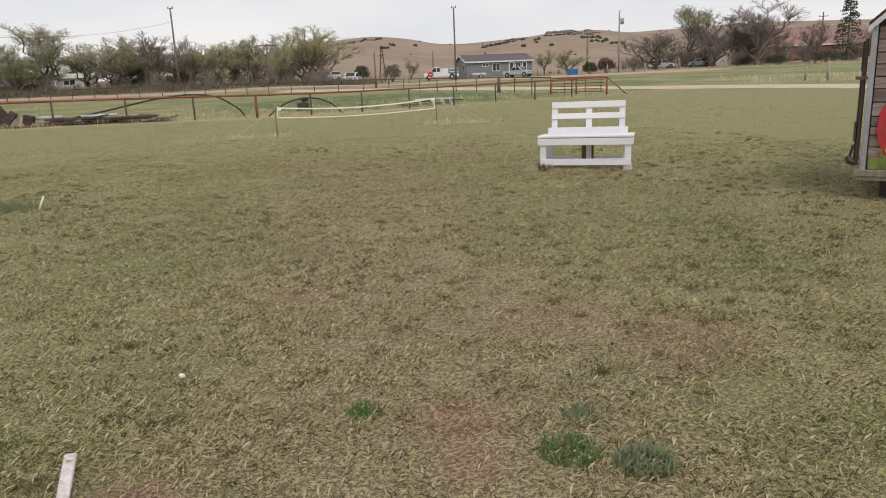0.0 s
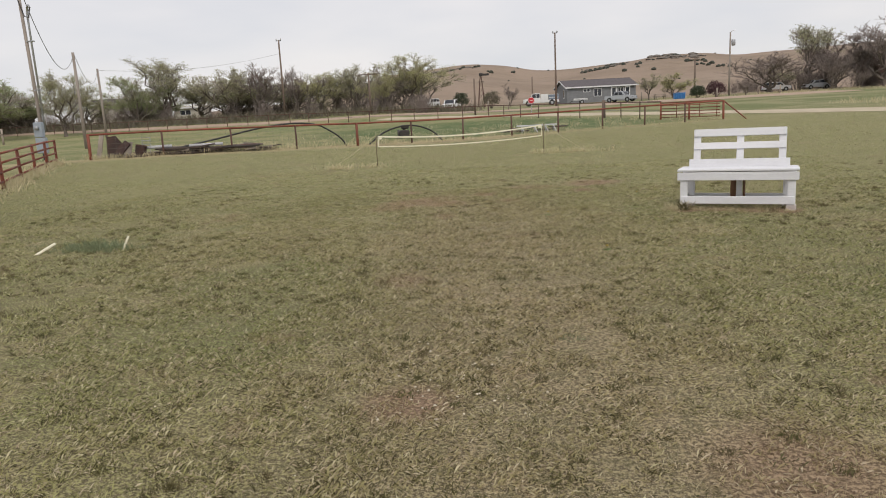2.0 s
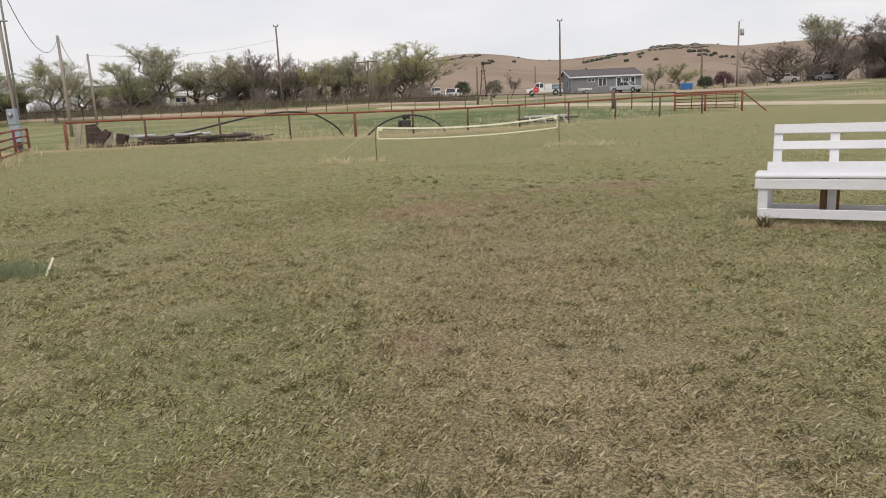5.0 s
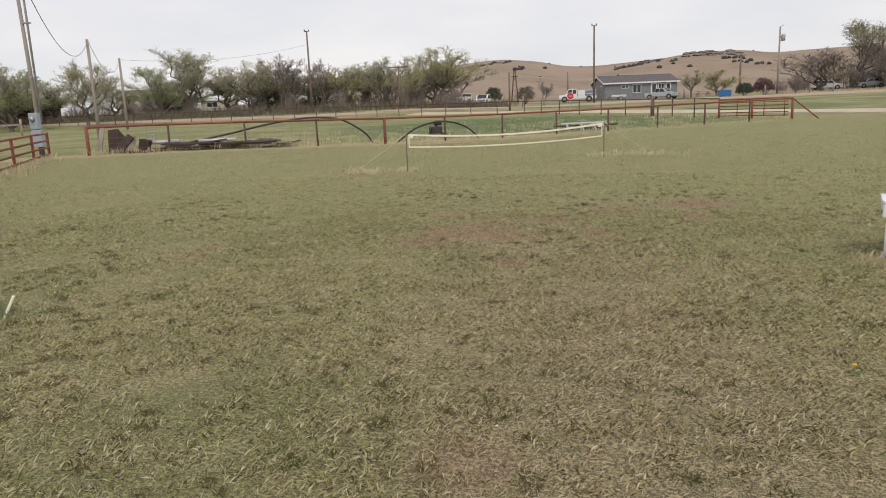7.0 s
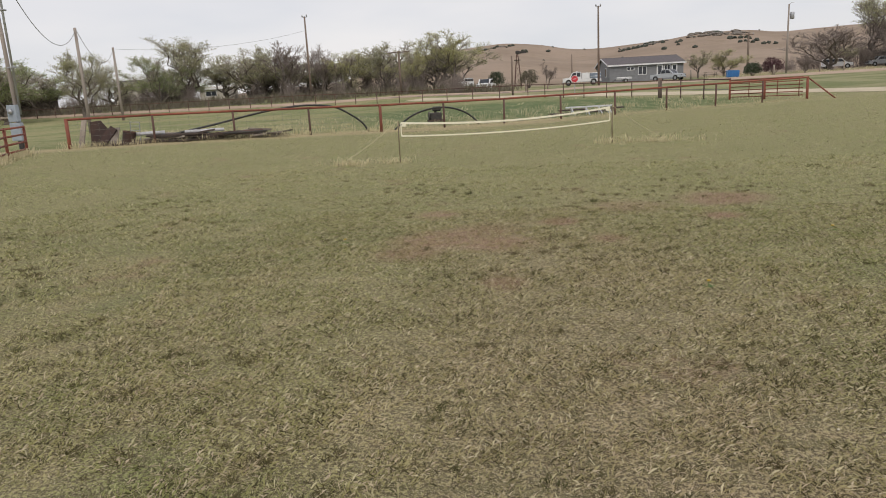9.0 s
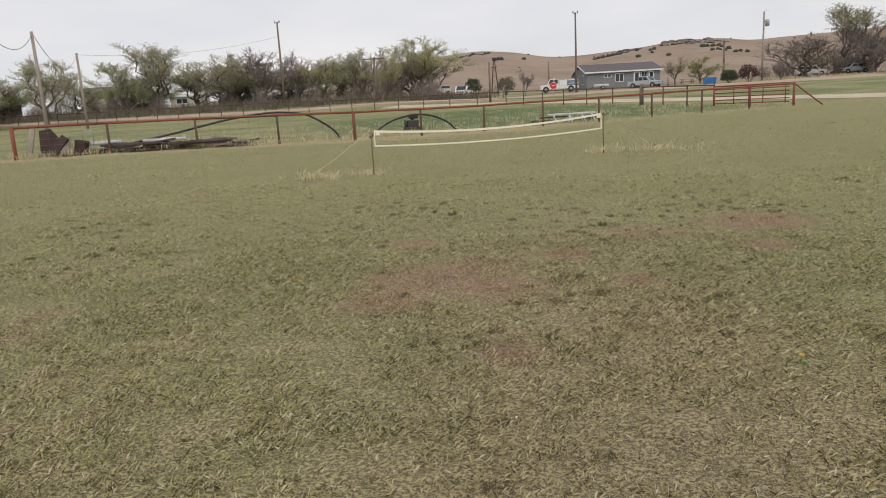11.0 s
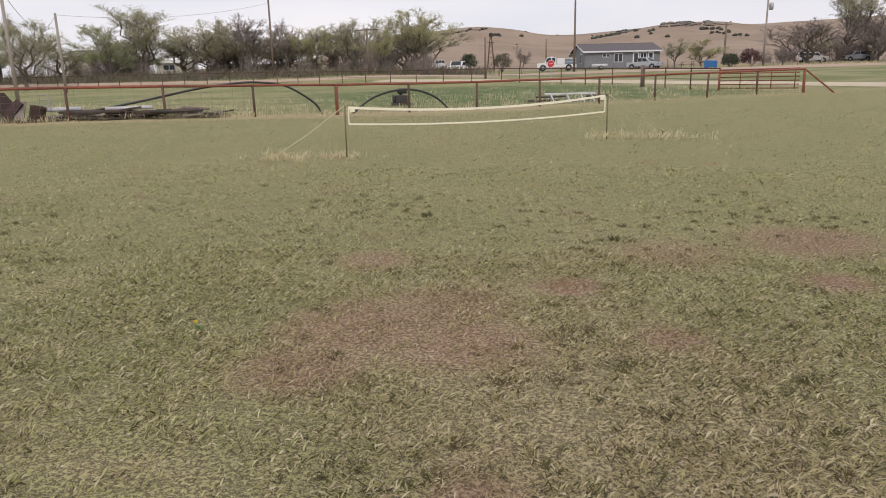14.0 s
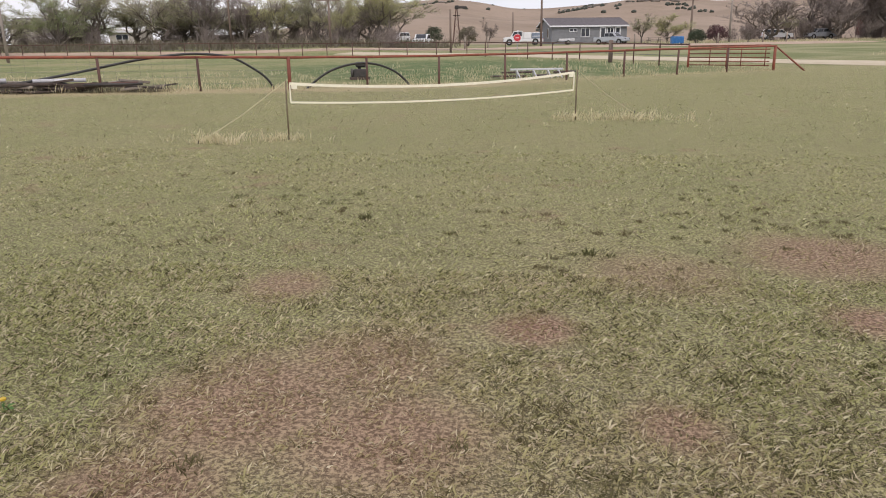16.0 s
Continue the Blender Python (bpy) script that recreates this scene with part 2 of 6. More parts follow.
M_GROUND = m_ground()
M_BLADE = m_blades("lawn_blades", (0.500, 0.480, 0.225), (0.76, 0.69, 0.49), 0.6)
M_THATCH = foliage("straw_thatch", (0.72, 0.64, 0.46), (0.30, 0.225, 0.15), (0.58, 0.48, 0.34), through_light=0.3)
M_STRAW = foliage("dry_grass", (0.76, 0.68, 0.46), (0.56, 0.48, 0.30), (0.60, 0.54, 0.34), through_light=0.4)
M_TUSSOCK = foliage("dark_tussock", (0.082, 0.082, 0.030), (0.17, 0.16, 0.062), (0.15, 0.12, 0.058), through_light=0.3)
M_CLUMP = foliage("dark_clump", (0.075, 0.078, 0.028), (0.15, 0.145, 0.055), (0.14, 0.115, 0.055), through_light=0.3)
M_GREENWEED = foliage("green_weed", (0.085, 0.19, 0.055), (0.15, 0.28, 0.09), (0.14, 0.21, 0.075), through_light=0.4)
M_GREYWEED = foliage("grey_green_weed", (0.17, 0.225, 0.125), (0.29, 0.33, 0.20), (0.21, 0.235, 0.13), through_light=0.4)
M_ROAD = surface("pale_gravel", (0.52, 0.45, 0.33), (0.42, 0.35, 0.25), 0.8, 20, 0.95, bump=0.4)
M_DIRT = surface("pinkish_dirt", (0.44, 0.325, 0.25), (0.36, 0.265, 0.195), 0.5, 12, 0.95, bump=0.4, stain=(0.32, 0.26, 0.16), stain_at=0.64)
M_WHITE = surface("white_paint", (0.77, 0.775, 0.81), (0.69, 0.695, 0.73), 5, 90, 0.55, bump=0.12, stain=(0.58, 0.55, 0.54), stain_at=0.66, stretch=(0.25, 1, 1), vary=0.05)
M_CHIPPED = surface("chipped_white_paint", (0.66, 0.62, 0.63), (0.46, 0.40, 0.37), 14, 60, 0.7, bump=0.3, stain=(0.22, 0.15, 0.11), stain_at=0.56)
M_RAWWOOD = surface("raw_brown_wood", (0.22, 0.12, 0.07), (0.12, 0.06, 0.035), 6, 60, 0.8, stretch=(1, 1, 0.15), bump=0.3)
M_GREYWOOD = surface("weathered_grey_wood", (0.36, 0.31, 0.26), (0.20, 0.165, 0.135), 3, 50, 0.85, stretch=(1, 1, 0.12), bump=0.35, vary=0.2)
M_POLE = surface("utility_pole_wood", (0.20, 0.15, 0.12), (0.12, 0.09, 0.075), 3, 40, 0.85, stretch=(1, 1, 0.1), bump=0.3, vary=0.15)
M_POLEGREY = surface("pale_pole_wood", (0.34, 0.295, 0.265), (0.24, 0.205, 0.18), 3, 40, 0.85, stretch=(1, 1, 0.1), bump=0.3)
M_RUST = surface("rusty_red_pipe", (0.27, 0.075, 0.045), (0.17, 0.055, 0.035), 5, 60, 0.7, metal=0.0, bump=0.25, stain=(0.38, 0.15, 0.09), stain_at=0.62, vary=0.2)
M_RUSTDARK = surface("dark_rusted_pipe", (0.13, 0.06, 0.045), (0.08, 0.045, 0.038), 5, 60, 0.75, bump=0.25, stain=(0.24, 0.10, 0.06), stain_at=0.62, vary=0.2)
M_BLACKPIPE = surface("black_plastic_pipe", (0.022, 0.022, 0.022), (0.035, 0.033, 0.031), 4, 60, 0.45)
M_SHEET = surface("rusted_sheet_metal", (0.035, 0.021, 0.018), (0.068, 0.036, 0.027), 3, 30, 0.7, metal=0.2, bump=0.2)
M_WHITEPIPE = surface("dull_white_plastic", (0.62, 0.62, 0.66), (0.50, 0.50, 0.53), 4, 40, 0.5)
M_GALV = surface("galvanised_metal", (0.44, 0.45, 0.47), (0.34, 0.35, 0.37), 6, 50, 0.45, metal=0.6, bump=0.05)
M_GREYBOX = surface("grey_enamel", (0.33, 0.37, 0.42), (0.27, 0.31, 0.36), 5, 60, 0.5)
M_DARKMETAL = surface("dark_metal", (0.045, 0.043, 0.042), (0.075, 0.065, 0.06), 6, 60, 0.55, metal=0.4)
M_WIRE = surface("grey_cable", (0.16, 0.155, 0.16), (0.12, 0.12, 0.12), 5, 60, 0.6, bump=0)
M_TAPE = surface("cream_net_tape", (0.88, 0.84, 0.68), (0.80, 0.75, 0.60), 6, 80, 0.75, bump=0.2)
M_NETROPE = surface("pale_rope", (0.62, 0.56, 0.36), (0.50, 0.45, 0.29), 20, 90, 0.8)
M_POSTMETAL = surface("brown_net_post", (0.20, 0.15, 0.09), (0.13, 0.10, 0.065), 8, 60, 0.6)
M_BARK = surface("tree_bark", (0.19, 0.16, 0.135), (0.125, 0.102, 0.086), 4, 25, 0.9, bump=0.4)
M_TWIG = surface("bare_twigs", (0.28, 0.235, 0.215), (0.20, 0.165, 0.15), 3, 20, 0.9, bump=0)
M_TWIGPALE = surface("pale_twigs", (0.40, 0.36, 0.30), (0.29, 0.255, 0.215), 3, 20, 0.9, bump=0)
M_LEAF_OLIVE = foliage("olive_leaves", (0.35, 0.37, 0.20), (0.49, 0.49, 0.28), (0.38, 0.37, 0.23), through_light=0.5)
M_LEAF_GREEN = foliage("spring_leaves", (0.27, 0.34, 0.145), (0.40, 0.45, 0.21), (0.33, 0.37, 0.19), through_light=0.5)
M_LEAF_YELLOW = foliage("yellow_green_leaves", (0.44, 0.45, 0.20), (0.56, 0.54, 0.27), (0.42, 0.41, 0.20), through_light=0.5)
M_LEAF_DARK = foliage("dark_needles", (0.05, 0.075, 0.042), (0.08, 0.10, 0.055), (0.065, 0.08, 0.048), through_light=0.3)
M_LEAF_PURPLE = foliage("dark_purple_leaves", (0.08, 0.035, 0.048), (0.12, 0.055, 0.062), (0.09, 0.045, 0.045), through_light=0.3)
M_BRUSH = foliage("grey_brush", (0.155, 0.135, 0.105), (0.21, 0.18, 0.14), (0.16, 0.15, 0.095), through_light=0.3)
M_JUNIPER = foliage("juniper_needles", (0.042, 0.052, 0.038), (0.065, 0.072, 0.05), (0.055, 0.06, 0.045), through_light=0.2)
M_ROCK = surface("grey_rock", (0.20, 0.175, 0.15), (0.13, 0.115, 0.10), 0.4, 4, 0.95, bump=0.5)
M_STONE = surface("pale_stone", (0.80, 0.74, 0.60), (0.64, 0.57, 0.46), 20, 90, 0.9)
M_SIDING = surface("grey_siding", (0.23, 0.235, 0.25), (0.19, 0.195, 0.21), 2, 20, 0.75, bump=0.05)
M_SHINGLE = surface("grey_shingles", (0.125, 0.11, 0.115), (0.09, 0.08, 0.085), 3, 15, 0.9, bump=0.3)
M_TRIM = surface("white_trim", (0.74, 0.74, 0.76), (0.66, 0.66, 0.68), 4, 40, 0.6, bump=0)
M_BEIGE = surface("cream_siding", (0.52, 0.48, 0.43), (0.42, 0.39, 0.35), 2, 20, 0.8)
M_PINKROOF = surface("faded_red_roof", (0.30, 0.175, 0.15), (0.24, 0.14, 0.12), 0.8, 8, 0.85)
M_REDWALL = surface("dull_red_wall", (0.20, 0.095, 0.075), (0.15, 0.07, 0.06), 0.8, 8, 0.9)
M_CARWHITE = surface("white_car_paint", (0.74, 0.74, 0.76), (0.70, 0.70, 0.72), 2, 20, 0.3, bump=0)
M_CARGREY = surface("silver_car_paint", (0.46, 0.48, 0.52), (0.42, 0.44, 0.48), 2, 20, 0.3, bump=0)
M_CARSTRIPE = surface("slate_blue_panel", (0.20, 0.24, 0.31), (0.16, 0.20, 0.26), 2, 20, 0.4, bump=0)
M_RUBBER = surface("tyre_rubber", (0.025, 0.025, 0.026), (0.035, 0.034, 0.033), 8, 60, 0.85)
M_BLUE = surface("blue_enamel", (0.035, 0.19, 0.46), (0.03, 0.15, 0.37), 3, 30, 0.5)
M_SIGNRED = surface("red_sign_face", (0.55, 0.035, 0.05), (0.47, 0.03, 0.045), 6, 40, 0.45, bump=0)
M_REDPAINT = surface("red_paint", (0.50, 0.030, 0.035), (0.36, 0.025, 0.03), 8, 60, 0.5)
M_YELLOWPAINT = surface("yellow_paint", (0.62, 0.42, 0.035), (0.50, 0.32, 0.03), 12, 60, 0.6)
M_GREENPAINT = surface("green_paint", (0.14, 0.20, 0.045), (0.25, 0.27, 0.07), 9, 70, 0.6)
M_BARNBOARD = surface("barn_board", (0.30, 0.235, 0.22), (0.13, 0.085, 0.08), 2.5, 30, 0.8, stretch=(0.3, 1, 5), bump=0.25, stain=(0.46, 0.42, 0.42), stain_at=0.58, vary=0.3)
M_DARKBOARD = surface("dark_board", (0.085, 0.062, 0.050), (0.05, 0.036, 0.03), 4, 40, 0.8, stretch=(1, 1, 0.15), bump=0.3, vary=0.2)
M_GLASS, _n, _l, _p = nodes_of("window_glass")
_p.inputs["Base Color"].default_value = (0.035, 0.04, 0.05, 1)
_p.inputs["Roughness"].default_value = 0.06


# ---- mesh helpers ----
class Shape:
    """Collects vertices and faces of one mesh."""

    def __init__(self):
        self.v, self.f = [], []

    def add(self, verts, faces):
        k = len(self.v)
        self.v += [tuple(p) for p in verts]
        self.f += [tuple(i + k for i in f) for f in faces]
        return self

    def box(self, centre, size, turn=None, bevel=0.0, lean=0.0):
        """A box with chamfered edges; turn: a rotation matrix; lean: shear of y with z."""
        bm = bmesh.new()
        bmesh.ops.create_cube(bm, size=1.0, matrix=Matrix.Diagonal((*size, 1)))
        if bevel:
            bmesh.ops.bevel(bm, geom=bm.edges[:], offset=bevel, segments=1, affect="EDGES")
        m = Matrix.Translation(centre) @ (turn.to_4x4() if turn else Matrix.Identity(4))
        bm.verts.index_update()
        pts = [m @ Vector((p.co.x, p.co.y + lean * p.co.z, p.co.z)) for p in bm.verts]
        self.add(pts, [[p.index for p in f.verts] for f in bm.faces])
        bm.free()
        return self

    def tube(self, pts, r, sides=8, caps=True):
        """A round bar along points; r: one radius or one for each point."""
        pts = [Vector(p) for p in pts]
        rs = r if isinstance(r, (list, tuple)) else [r] * len(pts)
        ring, verts, faces = None, [], []
        ref = Vector((0, 0, 1)) if abs((pts[-1] - pts[0]).normalized().z) < 0.9 else Vector((1, 0, 0))
        for i, p in enumerate(pts):
            d = (pts[min(i + 1, len(pts) - 1)] - pts[max(i - 1, 0)]).normalized()
            a = d.cross(ref).normalized()
            b = d.cross(a)
            for s in range(sides):
                w = 2 * math.pi * s / sides
                verts.append(p + (a * math.cos(w) + b * math.sin(w)) * rs[i])
        for i in range(len(pts) - 1):
            for s in range(sides):
                q = (s + 1) % sides
                faces.append((i * sides + s, i * sides + q, (i + 1) * sides + q, (i + 1) * sides + s))
        if caps:
            faces += [tuple(range(sides)), tuple(range((len(pts) - 1) * sides, len(pts) * sides))[::-1]]
        return self.add(verts, faces)

    def prism(self, outline, axis, lo, hi):
        """Extrudes a closed outline of (a, b) along axis 0, 1 or 2 from lo to hi."""
        n, verts = len(outline), []
        for w in (lo, hi):
            for a, b in outline:
                verts.append([(w, a, b), (a, w, b), (a, b, w)][axis])
        faces = [tuple(range(n))[::-1], tuple(range(n, 2 * n))] + [(i, (i + 1) % n, n + (i + 1) % n, n + i) for i in range(n)]
        return self.add(verts, faces)

    def ring(self, centre, r0, r1, depth, seg=24, normal="y"):
        """A flat hoop with thickness, standing in the plane across normal."""
        verts, faces = [], []
        for k in range(seg):
            w = 2 * math.pi * k / seg
            for rr in (r0, r1):
                for h in (-depth / 2, depth / 2):
                    a, b = rr * math.cos(w), rr * math.sin(w)
                    verts.append(Vector(centre) + Vector((a, h, b) if normal == "y" else (h, a, b) if normal == "x" else (a, b, h)))
        for k in range(seg):
            i, j = 4 * k, 4 * ((k + 1) % seg)
            faces += [(i, j, j + 1, i + 1), (i + 2, i + 3, j + 3, j + 2), (i, i + 2, j + 2, j), (i + 1, j + 1, j + 3, i + 3)]
        return self.add(verts, faces)

    def disc(self, centre, r, depth, seg=20, normal="y"):
        verts = []
        for h in (-depth / 2, depth / 2):
            for k in range(seg):
                w = 2 * math.pi * (k + 0.5) / seg
                a, b = r * math.cos(w), r * math.sin(w)
                verts.append(Vector(centre) + Vector((a, h, b) if normal == "y" else (h, a, b) if normal == "x" else (a, b, h)))
        faces = [tuple(range(seg)), tuple(range(seg, 2 * seg))[::-1]] + [(k, (k + 1) % seg, seg + (k + 1) % seg, seg + k) for k in range(seg)]
        return self.add(verts, faces)

    def mesh(self, name):
        me = bpy.data.meshes.new(name)
        me.from_pydata(self.v, [], self.f)
        bm = bmesh.new()
        bm.from_mesh(me)
        bmesh.ops.recalc_face_normals(bm, faces=bm.faces)
        bm.to_mesh(me)
        bm.free()
        return me


def smooth(me):
    me.shade_smooth()
    return me


def part(name, shape, material, parent, label="", soft=False):
    me = shape.mesh(name) if isinstance(shape, Shape) else shape
    if soft:
        smooth(me)
    if not me.materials:
        me.materials.append(material)
    ob = new(name, me)
    ob.parent = parent
    if label:
        ob["label"] = label
    return ob


def thing(name, m, label, category, group=""):
    ob = new(name)
    ob.empty_display_size = 0.1
    ob.matrix_basis = m
    return tagged(ob, label, category, group)


def rotz(a):
    return Matrix.Rotation(radians(a), 3, "Z")


# ---- ground ----
def sstep(v, a, b):
    t = np.clip((np.asarray(v, float) - a) / (b - a), 0, 1)
    return t * t * (3 - 2 * t)


RIDGE_X = [-900, -420, -235, -154, -102, -82, -50, -27, -5, 34, 68, 109, 129, 146, 187, 224, 280, 325, 600, 1000]
RIDGE_Z = [4, 8, 14, 36, 40, 41.5, 38, 32.5, 32, 34.5, 37, 38, 35, 36, 37, 39, 38, 37, 34, 30]


def ground_z(x, y):
    x, y = np.asarray(x, float), np.asarray(y, float)
    z = np.interp(y, [-400, 0, 20, 32, 43, 62, 100, 150], [0, 0, 0, 0.10, 0.36, 0.8, 1.75, 3.0])
    z = z + 0.28 * sstep(-x, 3, 19) * sstep(y, 4, 24) * (1 - sstep(y, 30, 46))
    z = z + 0.75 * sstep(-x, 8, 30) * sstep(y, 72, 90)
    far = np.maximum(y, 1.0)
    ridge = sum(np.interp(x / far * 600 + o, RIDGE_X, RIDGE_Z) for o in (-9, -4, 0, 4, 9)) / 5
    climb = sstep(y, 150, 640) * 0.72 + 0.28 * np.clip((y - 150) / 450, 0, 1)
    hill = np.where(y < 600, 3 + (ridge - 3) * climb, ridge + (y - 600) * 0.008)
    roll = 2.2 * np.sin(x * 0.021 + y * 0.013) * sstep(y, 200, 330) * (1 - sstep(y, 430, 560)) + 1.1 * np.sin(x * 0.055 - y * 0.03) * sstep(y, 180, 260) * (1 - sstep(y, 450, 580))
    hill = hill + 0.75 * sstep(-x, 8, 30) * (1 - sstep(y, 150, 220))
    return np.where(y > 150, hill + roll, z)


def gz(x, y):
    return float(ground_z(x, y))


def spaced(stops):
    out = []
    for (a, b, n) in stops:
        out += list(np.linspace(a, b, n, endpoint=False))
    return np.array(out + [stops[-1][1]])


gx = spaced([(-2600, -600, 10), (-600, -140, 46), (-140, -30, 44), (-30, -9, 42), (-9, 8, 100), (8, 30, 40), (30, 140, 40), (140, 600, 46), (600, 2600, 10)])
gy = spaced([(-900, -60, 8), (-60, 0, 12), (0, 18, 110), (18, 50, 80), (50, 150, 60), (150, 620, 80), (620, 1400, 12), (1400, 4200, 6)])
GX, GY = np.meshgrid(gx, gy)
GZ = ground_z(GX, GY)
GZ = GZ + (0.010 * np.sin(GX * 2.3 + np.sin(GY * 1.7)) * np.sin(GY * 1.9 + GX * 0.6) + 0.006 * np.sin(GX * 6.1 + GY * 2.2) * np.sin(GY * 5.3 - GX)) * (GY < 60)
nx, ny = len(gx), len(gy)
idx = np.arange(nx * ny).reshape(ny, nx)
me = bpy.data.meshes.new("ground")
me.from_pydata(np.stack([GX, GY, GZ], -1).reshape(-1, 3).tolist(), [], np.stack([idx[:-1, :-1], idx[:-1, 1:], idx[1:, 1:], idx[1:, :-1]], -1).reshape(-1, 4).tolist())
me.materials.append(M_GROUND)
smooth(me)
tagged(new("ground", me), "patchy short lawn, green pasture and dry tan hills", "ground", kind="structure")


def ribbon(name, line, width, lift, material, label):
    pts = []
    for (x0, y0), (x1, y1) in zip(line, line[1:]):
        k = max(2, int(math.hypot(x1 - x0, y1 - y0) / 1.5))
        pts += [(x0 + (x1 - x0) * i / k, y0 + (y1 - y0) * i / k) for i in range(k)]
    pts.append(line[-1])
    for _ in range(4):
        pts = [pts[0]] + [((a[0] + 2 * b[0] + c[0]) / 4, (a[1] + 2 * b[1] + c[1]) / 4) for a, b, c in zip(pts, pts[1:], pts[2:])] + [pts[-1]]
    verts, faces, cols = [], [], 7
    for i, (x, y) in enumerate(pts):
        a, b = pts[max(i - 1, 0)], pts[min(i + 1, len(pts) - 1)]
        d = Vector((b[0] - a[0], b[1] - a[1], 0)).normalized()
        for c in range(cols):
            s = (c / (cols - 1) - 0.5) * ((width(x) if callable(width) else width) + 0.9 * noise.noise((x * 0.3, y * 0.3, c * 0.01)))
            px, py = x - d.y * s, y + d.x * s
            verts.append((px, py, gz(px, py) + lift * (0.2 if c in (0, cols - 1) else 1.0)))
    for i in range(len(pts) - 1):
        for c in range(cols - 1):
            k = i * cols + c
            faces.append((k, k + 1, k + cols + 1, k + cols))
    me = bpy.data.meshes.new(name)
    me.from_pydata(verts, [], faces)
    me.materials.append(material)
    return tagged(new(name, smooth(me)), label, "road", kind="structure")


ribbon("road", [(27, 34), (19.5, 44.5), (11.5, 51.5), (1.0, 62.5), (-8, 72), (-20, 77)], 4.6, 0.06, M_ROAD, "pale gravel farm track behind the pasture fence")
ribbon("road", [(-95, 82.5), (-56, 80), (-31, 78.5), (-9, 88), (4, 95.5), (20, 96), (34, 101)], lambda x: min(11.0, max(3.2, 9.5 + 0.3 * x)), 0.07, M_DIRT, "pinkish dirt lane in front of the far house")


# ---- pipe fences ----
def post_mesh(name, h, r, material, sides=8):
    me = Shape().tube([(0, 0, -0.25), (0, 0, h)], r, sides).tube([(0, 0, h), (0, 0, h + 0.01)], r * 0.7, sides).mesh(name)
    me.materials.append(material)
    return smooth(me)


def put_part(name, me, parent, m, label=""):
    ob = new(name, me)
    ob.parent = parent
    ob.matrix_basis = m
    if label:
        ob["label"] = label
    return ob


F0, F4, F12 = Vector((-19.5, 26.35)), Vector((-9.78, 32.15)), Vector((8.6, 42.95))


def on_fence(t):
    """A point of the front fence: 0 at the gateway post, 1 at the far corner."""
    return F0.lerp(F4, t * 3) if t < 1 / 3 else F4.lerp(F12, (t - 1 / 3) * 1.5)


front = thing("pipe_fence", Matrix.Identity(4), "rusty red pipe fence with single top rail and wire", "fence")
p_thin, p_thick = post_mesh("post", 1.02, 0.042, M_RUSTDARK), post_mesh("post", 1.06, 0.062, M_RUST)
fence_top = []
for i in range(13):
    q = on_fence(i / 12)
    z = gz(q.x, q.y)
    thick = i in (0, 4, 12)
    put_part("post", p_thick if thick else p_thin, front, pose(q.x, q.y, z, 0, random.uniform(-1.2, 1.2), 0))
    fence_top.append((q.x, q.y, z + 1.03))
for a, b in zip(fence_top, fence_top[1:]):
    part("top_rail", Shape().tube([a, tuple((Vector(a) + Vector(b)) / 2 + Vector((0, 0, 0.012 * random.uniform(-1, 1)))), b], 0.042, 8), M_RUST, front, "sun-faded red pipe rail", True)
# thin wire mesh on the stretch by the scrap heap
wires = Shape()
for k in range(4):
    z = 0.22 + 0.2 * k
    wires.tube([(p[0] - 0.02, p[1] + 0.05, p[2] - 1.03 + z) for p in fence_top[:5]], 0.003, 3, False)
for i in range(26):
    q = on_fence(i * 0.26 / 26)
    z = gz(q.x, q.y)
    wires.tube([(q.x - 0.02, q.y + 0.05, z + 0.05), (q.x - 0.02, q.y + 0.05, z + 0.98)], 0.003, 3, False)
part("wire_mesh", wires, M_WIRE, front, "sagging grey stock wire")
# diagonal brace at the corner post
bx, by = 9.62, 42.2
part("brace", Shape().tube([(F12.x + 0.05, F12.y, gz(8.6, 43) + 0.98), (bx + 0.1, by, gz(bx, by) - 0.05)], 0.036, 8), M_RUST, front, "leaning brace pipe with a pale band", True)

# gate between the corner and the back fence
GA, GB = Vector((8.45, 43.15)), Vector((5.55, 46.1))
gate = thing("pipe_gate", Matrix.Identity(4), "rusty red five-rail pipe gate standing closed", "gate")
gz0 = gz(7, 44.5)
for k in range(6):
    z = gz0 + 0.16 + 0.175 * k
    part("rail", Shape().tube([(GA.x, GA.y, z), (GB.x, GB.y, z)], 0.026 if k < 5 else 0.036, 6), M_RUST, gate, "", True)
for s in (0.05, 0.33, 0.5, 0.72, 1.0):
    q = GA.lerp(GB, s)
    part("upright", Shape().tube([(q.x, q.y, gz0 - (0.25 if s in (0.0, 0.5, 1.0) else -0.12)), (q.x, q.y, gz0 + 1.07)], 0.055 if s in (0.0, 0.5, 1.0) else 0.022, 8), M_RUST, gate, "", True)

